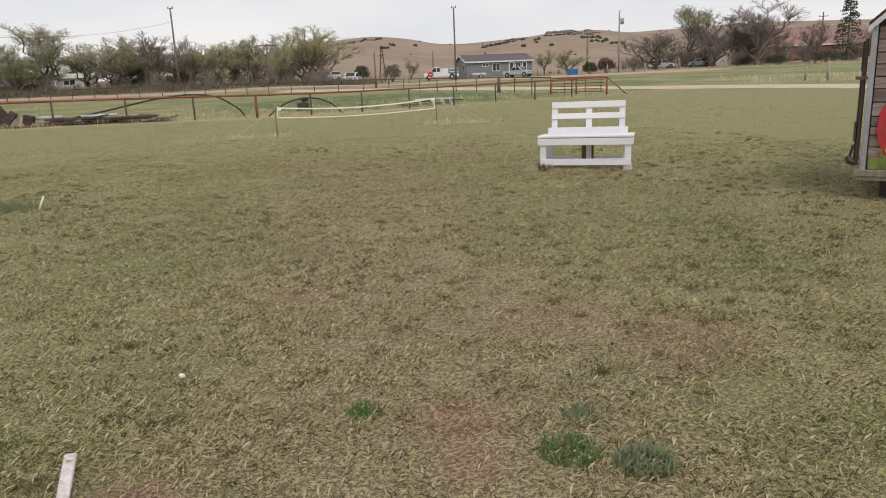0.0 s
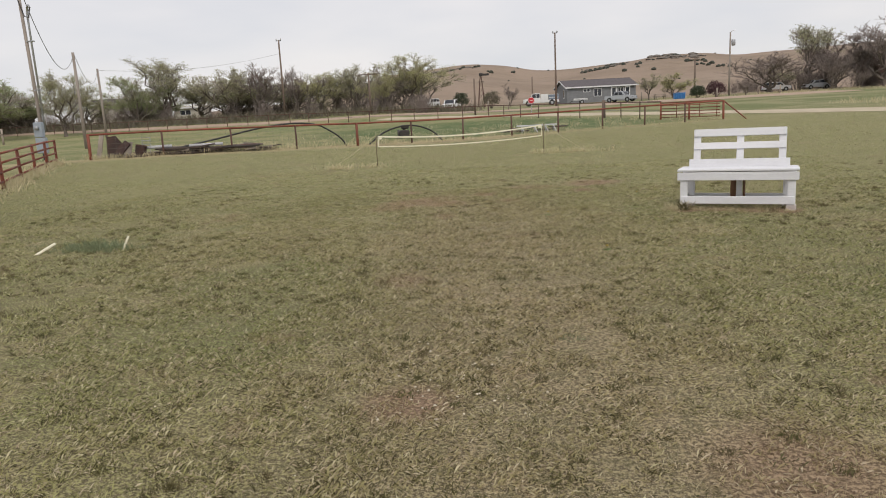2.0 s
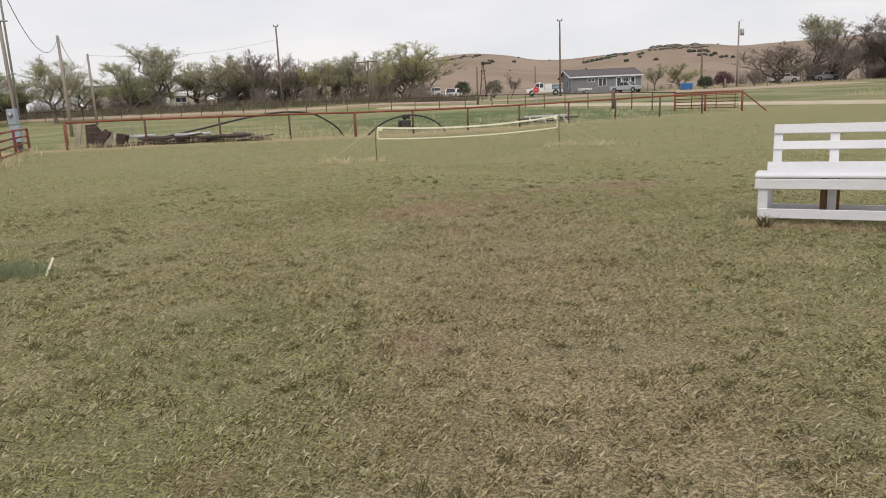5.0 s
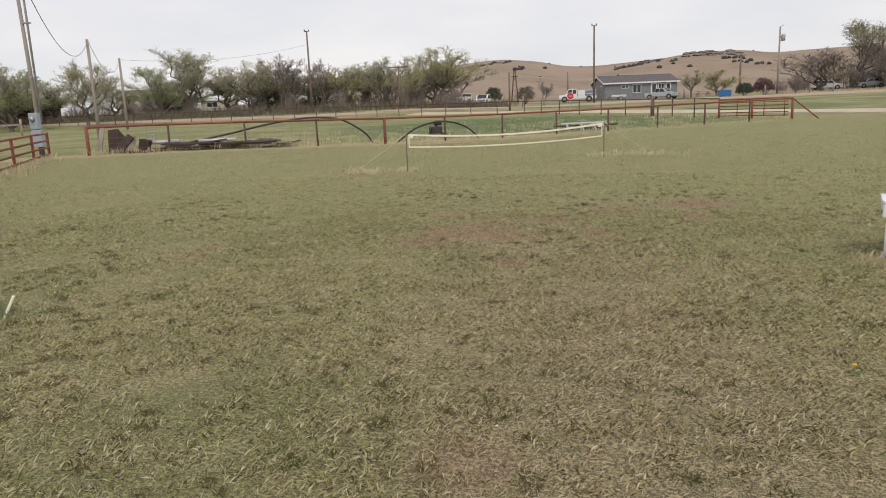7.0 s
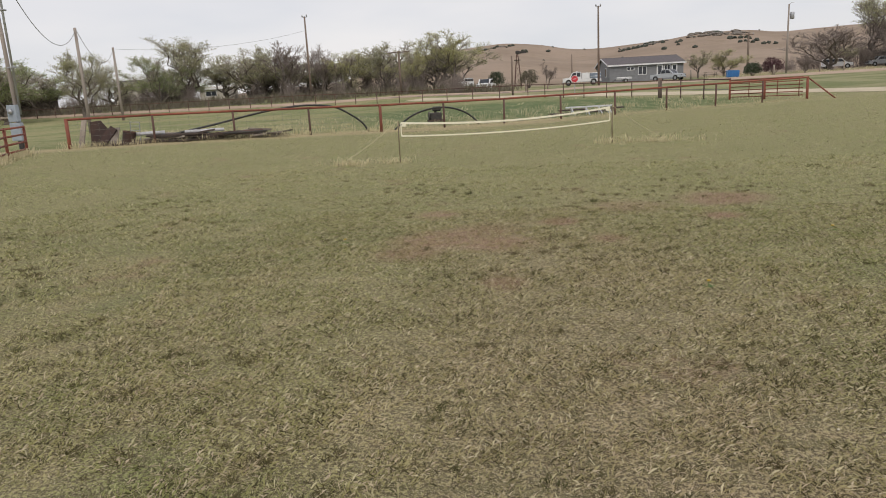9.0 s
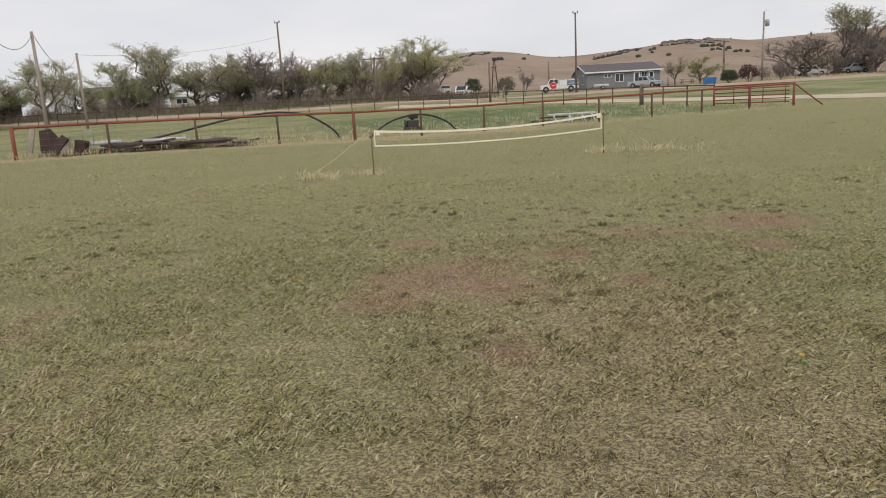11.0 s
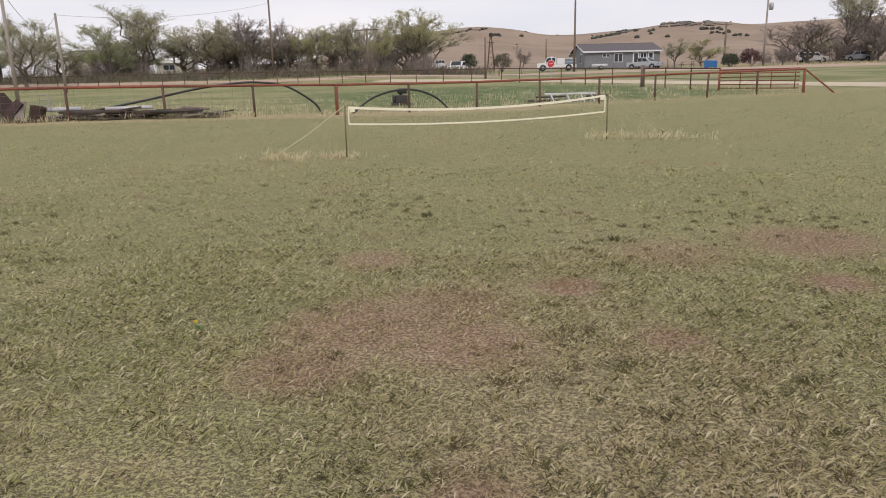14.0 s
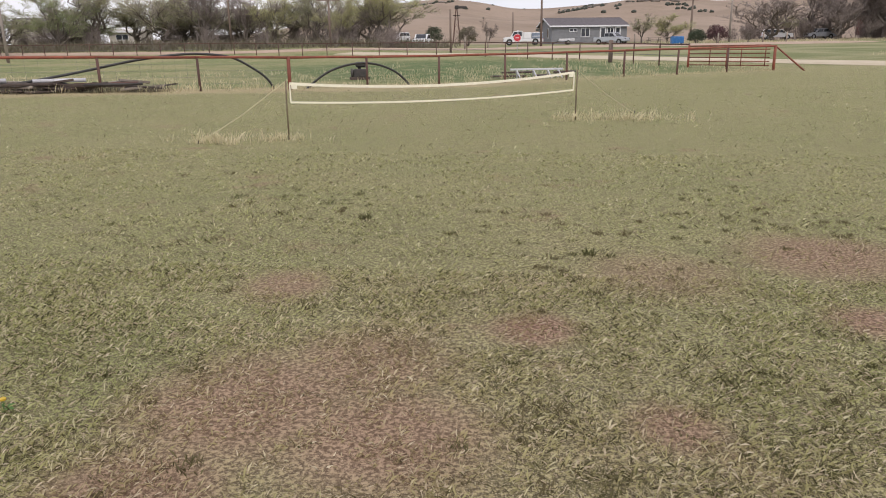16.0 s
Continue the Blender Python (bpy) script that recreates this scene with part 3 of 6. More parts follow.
# back fence, along the lane
BACK = [(5.55, 46.1), (2.4, 52.6), (-7.5, 67), (-31, 76.2), (-60, 78.2), (-88, 80)]
back = thing("pipe_fence", Matrix.Identity(4), "dark rusted pipe fence along the dirt lane", "fence")
p_back = post_mesh("post", 1.12, 0.038, M_RUSTDARK, 6)
p_log = post_mesh("log_post", 1.25, 0.13, M_POLE, 10)
prev = None
for (x0, y0), (x1, y1) in zip(BACK, BACK[1:]):
    k = max(1, round(math.hypot(x1 - x0, y1 - y0) / 2.75))
    for i in range(k):
        x, y = x0 + (x1 - x0) * i / k, y0 + (y1 - y0) * i / k
        z = gz(x, y)
        log = prev is not None and abs(x - 2.4) < 0.1
        put_part("log_post" if log else "post", p_log if log else p_back, back, pose(x, y, z))
        if prev:
            part("top_rail", Shape().tube([prev, (x, y, z + 1.08)], 0.038, 6), M_RUSTDARK, back)
            low = [(p[0], p[1], p[2] - 0.55) for p in (prev, (x, y, z + 1.08))]
            part("low_wire", Shape().tube(low, 0.012, 4, False), M_WIRE, back)
        prev = (x, y, z + 1.08)

# four-rail fence on the near side of the gateway
LA, LB = Vector((-19.8, 24.75)), Vector((-10.4, 9.5))
left = thing("pipe_fence", Matrix.Identity(4), "rusty red four-rail pipe fence with weeds at its foot", "fence")
p_left = post_mesh("post", 0.93, 0.045, M_RUST)
rows = []
for i in range(8):
    q = LA.lerp(LB, i / 7)
    z = gz(q.x, q.y)
    put_part("post", p_left, left, pose(q.x, q.y, z, random.uniform(-1, 1), random.uniform(-1, 1), 0))
    rows.append((q.x, q.y, z))
for h in (0.90, 0.66, 0.42, 0.18):
    for a, b in zip(rows, rows[1:]):
        part("rail", Shape().tube([(a[0], a[1], a[2] + h), (b[0], b[1], b[2] + h)], 0.032, 8), M_RUST, left, "", True)


# ---- painted pallet bench ----
def bench(m):
    b = thing("bench", m, "white-painted bench built from old shipping pallets on the lawn", "bench")
    part("seat_board", Shape().box((0, 0.16, 0.487), (1.40, 0.30, 0.026), bevel=0.004), M_WHITE, b)
    part("seat_board", Shape().box((0, 0.42, 0.487), (1.38, 0.20, 0.026), bevel=0.004), M_WHITE, b)
    part("front_apron", Shape().box((0, 0.016, 0.412), (1.395, 0.024, 0.100), bevel=0.004), M_WHITE, b)
    part("rear_apron", Shape().box((0, 0.50, 0.415), (1.36, 0.024, 0.10), bevel=0.004), M_WHITE, b)
    for x in (-0.62, 0.62):
        part("front_leg", Shape().box((x, 0.055, 0.235), (0.09, 0.055, 0.40), bevel=0.005), M_WHITE, b)
        part("rear_leg", Shape().box((x * 0.93, 0.455, 0.235), (0.10, 0.05, 0.40), bevel=0.005), M_WHITE, b)
        part("side_board", Shape().box((x * 0.985, 0.25, 0.115), (0.024, 0.42, 0.10), bevel=0.003), M_WHITE, b)
        part("foot_block", Shape().box((x, 0.09, 0.02), (0.115, 0.14, 0.075), bevel=0.008), M_CHIPPED, b, "chipped and muddy foot block")
        part("foot_block", Shape().box((x * 0.93, 0.44, 0.02), (0.115, 0.14, 0.075), bevel=0.008), M_CHIPPED, b)
    part("front_stretcher", Shape().box((0, 0.020, 0.115), (1.31, 0.022, 0.095), bevel=0.004), M_WHITE, b)
    part("rear_stretcher", Shape().box((0, 0.485, 0.110), (1.22, 0.022, 0.085), bevel=0.004), M_WHITE, b)
    part("middle_leg", Shape().box((0.02, 0.40, 0.23), (0.07, 0.05, 0.39), bevel=0.004), M_WHITE, b)
    for x, w in ((-0.055, 0.065), (0.075, 0.026)):
        part("bare_brace", Shape().box((x, 0.44, 0.26), (w, 0.06, 0.33), bevel=0.004), M_RAWWOOD, b, "unpainted dark brown wood brace")
    # leaning back of slats on three uprights
    tilt = Matrix.Rotation(radians(-13), 3, "X")
    def lean(x, h, size, front=0.0):
        c = tilt @ Vector((0, front, h)) + Vector((x, 0.42, 0.50))
        return Shape().box(c, size, tilt, 0.004)
    for x in (-0.505, 0.015, 0.505):
        part("back_upright", lean(x, 0.235, (0.085, 0.04, 0.50)), M_WHITE, b)
    part("back_slat", lean(0, 0.035, (1.19, 0.022, 0.115), -0.05), M_WHITE, b)
    part("back_slat", lean(0, 0.265, (1.095, 0.022, 0.085), -0.033), M_WHITE, b)
    part("back_slat", lean(0, 0.435, (1.095, 0.022, 0.095), -0.033), M_WHITE, b)
    return b


bench(pose(2.19, 10.10, gz(2.15, 10.1), 0, 0, -15.5) @ Matrix.Diagonal((1.08, 1, 1.085, 1)))


# ---- sports net on two posts ----
def sports_net(a, b, ha, hb):
    a, b = Vector((*a, gz(*a))), Vector((*b, gz(*b)))
    net = thing("sports_net", Matrix.Identity(4), "sagging lawn sports net with cream tape edges between thin posts", "net")
    for q, h in ((a, ha), (b, hb)):
        part("post", Shape().tube([q + Vector((0, 0, -0.2)), q + Vector((0, 0, h * 0.6)), q + Vector((0.01, 0, h))], 0.014, 8), M_POSTMETAL, net, "", True)
    def tape(za, zb, sag, w, name):
        s, n, d = Shape(), 16, (b - a).normalized()
        off = Vector((d.y, -d.x, 0)) * 0.004
        lines = []
        for i in range(n + 1):
            t = i / n
            c = a.lerp(b, 0.012 + 0.976 * t) + Vector((0, 0, za + (zb - za) * t - sag * 4 * t * (1 - t)))
            lines.append(c)
        vs, fs = [], []
        for c in lines:
            vs += [c + off + Vector((0, 0, w)), c + off - Vector((0, 0, w)), c - off - Vector((0, 0, w)), c - off + Vector((0, 0, w))]
        for i in range(n):
            for k in range(4):
                fs.append((4 * i + k, 4 * i + (k + 1) % 4, 4 * i + 4 + (k + 1) % 4, 4 * i + 4 + k))
        part(name, s.add(vs, fs), M_TAPE, net)
        return lines
    top = tape(ha - 0.045, hb - 0.05, 0.13, 0.022, "top_tape")
    low = tape(ha - 0.34, hb - 0.385, 0.08, 0.015, "bottom_tape")
    for i in (0, -1):
        part("end_tape", Shape().tube([top[i], low[i]], 0.013, 4), M_TAPE, net)
    part("corner_tab", Shape().box(top[0].lerp(top[1], 0.2) - Vector((0, 0, 0.04)), (0.09, 0.012, 0.08), rotz(22), 0.002), M_TAPE, net)
    part("corner_tab", Shape().box(top[-1].lerp(top[-2], 0.2) - Vector((0, 0, 0.04)), (0.09, 0.012, 0.08), rotz(22), 0.002), M_TAPE, net)
    threads = Shape()
    for i in range(1, 60):
        t = i / 60 * (len(top) - 1)
        k, f = int(t), t - int(t)
        threads.tube([top[k].lerp(top[min(k + 1, 16)], f), low[k].lerp(low[min(k + 1, 16)], f)], 0.0006, 3, False)
    for j in range(1, 6):
        threads.tube([p.lerp(q, j / 6) for p, q in zip(top, low)], 0.0006, 3, False)
    part("netting", threads, M_WIRE, net, "thin dark netting")
    for q, h, ends in ((a, ha, ((-6.85, 19.7),)), (b, hb, ((0.45, 24.9),))):
        for ex, ey in ends[:1]:
            e = Vector((ex, ey, gz(ex, ey)))
            t0 = q + Vector((0, 0, h - 0.01))
            part("guy_rope", Shape().tube([t0, t0.lerp(e, 0.5) - Vector((0, 0, 0.04)), e], 0.007, 5, False), M_NETROPE, net)
            part("peg", Shape().tube([e + Vector((0, 0, -0.1)), e + Vector((0, 0, 0.05))], 0.008, 6), M_DARKMETAL, net)
    return net


sports_net((-5.60, 20.35), (-0.85, 23.65), 0.935, 0.965)


# ---- stakes, stones ----
def stake(p0, p1, w, label):
    """A rough sawn board end pointing from p0 to p1."""
    a, b = Vector(p0), Vector(p1)
    d = (b - a)
    q = d.to_track_quat("Z", "Y").to_matrix()
    ob = new("wooden_stake", Shape().box((a + b) / 2, (w, w * 0.45, d.length), q, 0.004).mesh("wooden_stake"))
    ob.data.materials.append(M_CHIPPED if "white" in label else M_TAPE)
    return tagged(ob, label, "stake")


stake((-1.02, 0.77, -0.05), (-1.18, 1.21, 0.09), 0.045, "white-painted board stub sticking out of the lawn")
stake((-5.55, 7.98, -0.05), (-5.47, 8.05, 0.16), 0.045, "short pale wooden stake in long grass")
stake((-6.55, 7.6, -0.03), (-6.36, 7.85, 0.12), 0.05, "pale board end leaning in long grass")


def pebble_mesh(k):
    bm = bmesh.new()
    bmesh.ops.create_icosphere(bm, subdivisions=1, radius=1)
    for p in bm.verts:
        p.co *= 1 + 0.35 * noise.noise(p.co * 1.3 + Vector((k * 7, 0, 0)))
        p.co.z *= 0.55
    me = bpy.data.meshes.new("stone")
    bm.to_mesh(me)
    bm.free()
    me.materials.append(M_STONE)
    return me


pebbles = [pebble_mesh(k) for k in range(3)]
rs = random.Random(5)
spots = [(-1.13, 2.15, 0.024)] + [(-0.80 + rs.gauss(0, 0.27), 3.75 + rs.gauss(0, 0.32), rs.uniform(0.004, 0.0095)) for _ in range(85)] + [(rs.uniform(-2.4, 1.5), rs.uniform(1.8, 12.3), rs.uniform(0.003, 0.008)) for _ in range(60)]
for x, y, r in spots:
    ob = new("stone", rs.choice(pebbles))
    ob.matrix_basis = pose(x, y, gz(x, y) + 0.004 + r * 0.3, 0, 0, rs.uniform(0, 360)) @ Matrix.Diagonal((r * rs.uniform(0.8, 1.3), r, r, 1))
    tagged(ob, "small pale stone lying in the grass", "stone", "stones in the lawn")


# ---- scrap heap behind the fence ----
def plate(name, pts, thick, material, label, category="scrap"):
    """A bent sheet: outline in its own plane, raised by thick, placed by the corner points."""
    a, b, c = (Vector(p) for p in pts[:3])
    nrm = (b - a).cross(c - a).normalized() * thick
    n = len(pts)
    verts = [Vector(p) for p in pts] + [Vector(p) + nrm for p in pts]
    ob = new(name, Shape().add(verts, [tuple(range(n))[::-1], tuple(range(n, 2 * n))] + [(i, (i + 1) % n, n + (i + 1) % n, n + i) for i in range(n)]).mesh(name))
    ob.data.materials.append(material)
    return tagged(ob, label, category)


jz = gz(-18.79, 27.63)
plate("metal_sheet", [(-19.53, 27.50, jz), (-19.06, 27.72, jz), (-18.95, 27.87, jz + 0.52), (-19.24, 27.81, jz + 0.92), (-19.58, 27.65, jz + 0.88)], 0.03, M_SHEET, "dark rusted metal sheet leaning on the fence")
plate("metal_sheet", [(-19.06, 27.37, jz), (-18.79, 27.33, jz), (-18.42, 27.59, jz + 0.55), (-18.74, 27.73, jz + 0.70), (-19.13, 27.62, jz + 0.36)], 0.04, M_SHEET, "bent brown metal sheet standing on the scrap heap")
plate("wooden_board", [(-18.66, 27.28, jz - 0.02), (-18.33, 27.35, jz - 0.02), (-18.42, 27.74, jz + 0.62), (-18.60, 27.74, jz + 0.62)], 0.03, M_GREYWOOD, "weathered tan board leaning on scrap metal", "board")
plate("wooden_board", [(-19.83, 27.19, jz - 0.02), (-19.62, 27.20, jz - 0.02), (-19.60, 27.55, jz + 1.0), (-19.79, 27.54, jz + 1.0)], 0.05, M_GREYWOOD, "upright weathered grey board by the fence post", "board")
drum = thing("metal_drum", pose(-18.05, 27.66, jz + 0.2, 0, 12, 20), "dark rusted broken metal drum lying on its end", "drum")
part("shell", Shape().ring((0, 0, 0.02), 0.20, 0.225, 0.5, 18, "z"), M_SHEET, drum)
part("rim", Shape().ring((0, 0, 0.27), 0.2, 0.235, 0.03, 18, "z"), M_RUSTDARK, drum)
rack = thing("wire_rack", pose(-17.89, 27.82, jz, 0, 4, 10), "bent grey wire rack standing in weeds", "rack")
for x in (-0.17, 0.17):
    part("upright", Shape().tube([(x, 0, -0.05), (x, 0, 0.82)], 0.012, 6), M_GALV, rack)
for z in (0.5, 0.66, 0.8):
    part("bar", Shape().tube([(-0.19, 0, z), (0.19, 0, z)], 0.012, 6), M_GALV, rack)
rs = random.Random(11)
for k, (x0, y0, x1, y1, r, mat_, lab) in enumerate([
        (-17.95, 27.81, -16.94, 28.26, 0.065, M_WHITEPIPE, "white plastic pipe lying on scrap timber"), (-16.25, 28.48, -14.98, 29.09, 0.06, M_WHITEPIPE, "white plastic pipe on the scrap heap"),
        (-16.57, 28.62, -15.51, 28.91, 0.035, M_CARSTRIPE, "thin blue pipe on the scrap heap"), (-15.30, 28.97, -13.71, 29.74, 0.05, M_RUSTDARK, "rusty pipe lying in dry weeds"),
        (-14.88, 28.79, -13.40, 29.45, 0.04, M_DARKMETAL, "dark iron bar lying in dry weeds"), (-17.31, 27.89, -15.72, 28.66, 0.06, M_DARKBOARD, "dark rotten pole on the scrap heap")]):
    q = Shape().tube([(x0, y0, gz(x0, y0) + (0.36 if mat_ is M_WHITEPIPE else 0.24)), (x1, y1, gz(x1, y1) + (0.38 if mat_ is M_WHITEPIPE else 0.27))], r, 10)
    ob = new("scrap_pipe" if "pipe" in lab else "scrap_bar", smooth(q.mesh("scrap")))
    ob.data.materials.append(mat_)
    tagged(ob, lab, "pipe" if "pipe" in lab else "scrap")
for k in range(30):
    x = rs.uniform(-17.95, -13.6)
    y = 27.42 + (x + 17.95) * 0.49 + rs.uniform(0.1, 0.8)
    w, ln = rs.uniform(0.08, 0.2), rs.uniform(0.7, 1.9)
    ob = new("scrap_plank", Shape().box((0, 0, 0), (ln, w, rs.uniform(0.03, 0.08)), bevel=0.004).mesh("scrap_plank"))
    ob.matrix_basis = pose(x, y, gz(x, y) + rs.uniform(0.05, 0.32), rs.uniform(-14, 14), rs.uniform(-7, 7), rs.uniform(5, 60))
    ob.data.materials.append(M_DARKBOARD if k % 3 else M_GREYWOOD)
    tagged(ob, "rotten dark plank in the scrap heap" if k % 3 else "weathered grey plank in the scrap heap", "plank", "scrap planks")


# ---- bent black pipe hoops ----
def hoop(pts, label):
    pts = [Vector(p) for p in pts]
    line = []
    for i in range(len(pts) - 1):
        p0, p1, p2, p3 = pts[max(i - 1, 0)], pts[i], pts[i + 1], pts[min(i + 2, len(pts) - 1)]
        for k in range(5):
            t = k / 5
            line.append(0.5 * ((2 * p1) + (p2 - p0) * t + (2 * p0 - 5 * p1 + 4 * p2 - p3) * t * t + (3 * p1 - p0 - 3 * p2 + p3) * t ** 3))
    line.append(pts[-1])
    ob = new("pipe_hoop", smooth(Shape().tube(line, 0.038, 8).mesh("pipe_hoop")))
    ob.data.materials.append(M_BLACKPIPE)
    tagged(ob, label, "pipe")


hoop([(-16.99, 28.20, 0.56), (-15.30, 29.17, 0.90), (-13.93, 30.03, 1.22), (-12.82, 30.72, 1.38), (-12.13, 31.15, 1.38), (-11.49, 31.58, 1.27), (-10.97, 31.90, 0.95), (-10.54, 32.17, 0.55), (-10.31, 32.33, 0.05)],
     "long black plastic pipe bent into a hoop behind the fence")
hoop([(-9.6, 32.75, 0.05), (-8.85, 33.1, 0.68), (-8.13, 33.5, 0.96), (-7.43, 33.9, 0.99), (-6.84, 34.2, 0.80), (-6.45, 34.45, 0.51), (-6.1, 34.6, 0.08)],
     "black plastic pipe bent into a half hoop behind the fence")

# ---- old engine and white trestle in the pasture ----
ez = gz(-8.9, 38)
engine = thing("old_engine", pose(-8.9, 38.0, ez, 0, 0, 20), "small black derelict engine standing in the pasture", "engine")
part("block", Shape().box((0, 0, 0.26), (0.55, 0.38, 0.34), bevel=0.04), M_DARKMETAL, engine)
part("tank", Shape().box((0.05, 0, 0.60), (0.42, 0.30, 0.22), bevel=0.05), M_BLACKPIPE, engine)
part("neck", Shape().tube([(0, 0, 0.4), (0, 0, 0.52)], 0.07, 10), M_DARKMETAL, engine)
part("flywheel", Shape().ring((-0.32, 0, 0.26), 0.1, 0.2, 0.06, 16, "x"), M_DARKMETAL, engine)
part("skid", Shape().box((0, -0.15, 0.05), (0.8, 0.07, 0.12), bevel=0.01), M_DARKBOARD, engine)
part("skid", Shape().box((0, 0.15, 0.05), (0.8, 0.07, 0.12), bevel=0.01), M_DARKBOARD, engine)
tz = gz(-1.7, 38.6)
trestle = thing("trestle", pose(-1.75, 38.7, tz, 0, 0, 18), "low white trestle with splayed legs behind the fence", "trestle")
part("top_beam", Shape().box((0, 0, 0.36), (2.2, 0.10, 0.07), bevel=0.008), M_WHITEPIPE, trestle)
for x in (-0.85, -0.15, 0.45, 0.9):
    part("leg", Shape().tube([(x, 0, 0.36), (x + 0.14, -0.22, -0.03)], 0.03, 6), M_WHITEPIPE, trestle)
    part("leg", Shape().tube([(x, 0, 0.36), (x + 0.1, 0.22, -0.03)], 0.03, 6), M_WHITEPIPE, trestle)
for k, (x, y) in enumerate(((-2.9, 38.9), (-2.5, 39.2), (-1.2, 39.6), (-0.6, 39.4))):
    ob = new("scrap_plank", Shape().box((0, 0, 0), (1.5, 0.16, 0.06), bevel=0.005).mesh("scrap_plank"))
    ob.matrix_basis = pose(x, y, gz(x, y) + 0.08 + 0.09 * (k % 2) * 1.5, 6, 0, 20 + 12 * k)
    ob.data.materials.append(M_DARKBOARD)
    tagged(ob, "dark rotten plank lying beside a white trestle", "plank", "planks by the trestle")


# ---- utility poles and cables ----
def pole(x, y, top, r0, r1, material, label, arms=(), extras=""):
    z = gz(x, y)
    p = thing("utility_pole", pose(x, y, z), label, "pole")
    h = top - z
    part("shaft", Shape().tube([(0, 0, -0.4), (0, 0, h * 0.5), (0, 0, h)], [r0, (r0 + r1) / 2, r1], 12), material, p, "", True)
    for az, aw in arms:
        part("crossarm", Shape().box((0, -r1 - 0.05, az - z), (aw, 0.09, 0.11), bevel=0.01), M_POLE, p)
        for s in (-0.42, 0.42):
            part("insulator", Shape().tube([(s * aw, -r1 - 0.05, az - z + 0.05), (s * aw, -r1 - 0.05, az - z + 0.22)], [0.05, 0.03], 8), M_GALV, p)
    if "caps" in extras:
        part("bracket", Shape().box((0, 0, h - 0.08), (0.62, 0.08, 0.06), bevel=0.01), M_DARKMETAL, p)
        for s in (-0.27, 0.27):
            part("insulator", Shape().tube([(s, 0, h - 0.05), (s, 0, h + 0.08), (s, 0, h + 0.22)], [0.05, 0.10, 0.05], 8), M_GALV, p)
    if "can" in extras:
        part("transformer", Shape().tube([(0.42, -0.05, h - 1.9), (0.42, -0.05, h - 1.85), (0.42, -0.05, h - 1.1), (0.42, -0.05, h - 1.02)], [0.2, 0.26, 0.26, 0.2], 14), M_GALV, p, "grey transformer can", True)
        part("bracket", Shape().box((0.15, -0.03, h - 1.3), (0.4, 0.06, 0.08)), M_DARKMETAL, p)
        part("lamp_arm", Shape().tube([(0, 0, h - 0.05), (0.3, 0, h + 0.15), (0.62, 0, h + 0.12)], 0.035, 6), M_GALV, p)
    return p


pole(-35.4, 85.6, 11.5, 0.14, 0.09, M_POLE, "tall dark wooden utility pole among bare trees", extras="caps")
pole(-1.75, 96.0, 11.1, 0.14, 0.09, M_POLE, "tall dark wooden utility pole before the grey house", extras="caps")
pole(22.5, 108.8, 10.75, 0.14, 0.10, M_POLEGREY, "pale wooden utility pole carrying a transformer can", extras="can")
pole(18.8, 115.0, 7.9, 0.17, 0.12, M_POLE, "short dark wooden utility pole beside the yard", arms=((7.6, 1.4),))
pole(-32.5, 43.5, 6.75, 0.115, 0.085, M_POLEGREY, "weathered grey wooden pole beside the pasture")
pole(-45.9, 64.6, 7.6, 0.13, 0.095, M_POLEGREY, "pale wooden pole beside the dirt lane")
pole(-10.0, 76.5, 5.0, 0.11, 0.08, M_POLE, "thin dark wooden pole by the dirt lane")
pole(-24.3, 86.0, 6.9, 0.14, 0.11, M_POLE, "dark wooden pole with one long crossarm", arms=((6.7, 2.6),))
pole(-6.1, 121.0, 6.8, 0.14, 0.1, M_POLE, "short wooden pole on the hillside behind the truck")
pole(43.0, 132.0, 10.7, 0.16, 0.11, M_POLE, "dark wooden pole behind bare trees", arms=((10.3, 1.8),))
pole(65.8, 138.0, 11.4, 0.16, 0.11, M_POLE, "dark wooden pole beside a tall conifer", arms=((10.6, 1.8),))

# meter pole: timber pole, steel mast, meter cabinet
mx, my = -22.3, 27.25
mz = gz(mx, my) - 0.2
meter = thing("meter_pole", pose(mx, my, mz), "timber service pole with steel mast and grey meter cabinet", "pole")
part("shaft", Shape().tube([(0, 0, -0.2), (-0.03, -0.02, 3.6), (-0.08, -0.06, 7.6)], [0.085, 0.072, 0.06], 12), M_POLEGREY, meter, "", True)
part("mast", Shape().tube([(0.19, -0.05, 1.5), (0.19, -0.05, 6.3), (0.23, -0.05, 6.55), (0.35, -0.1, 6.62), (0.44, -0.16, 6.52)], 0.042, 10), M_GALV, meter, "galvanised steel service mast", True)
for z in (3.2, 5.2):
    part("clamp", Shape().box((0.13, -0.02, z), (0.30, 0.16, 0.05), bevel=0.01), M_GALV, meter)
box_ = part("meter_box", Shape().box((0.02, -0.2, 1.55), (0.40, 0.2, 0.62), bevel=0.02), M_GREYBOX, meter, "grey steel meter cabinet")
part("meter", Shape().tube([(0.02, -0.28, 1.62), (0.02, -0.40, 1.62)], [0.10, 0.085], 16), M_GALV, box_, "round glass meter", True)
part("breaker_box", Shape().box((0.06, -0.2, 0.88), (0.46, 0.2, 0.66), bevel=0.02), M_GREYBOX, meter)
part("conduit", Shape().tube([(0.12, -0.2, 0.55), (0.12, -0.2, -0.1)], 0.09, 10), M_DARKMETAL, meter)
part("drip_loop", Shape().tube([(0.44, -0.16, 6.5), (0.36, -0.2, 6.1), (0.12, -0.15, 6.2), (-0.1, -0.12, 6.9), (0.0, -0.1, 7.3)], 0.025, 6), M_DARKMETAL, meter)


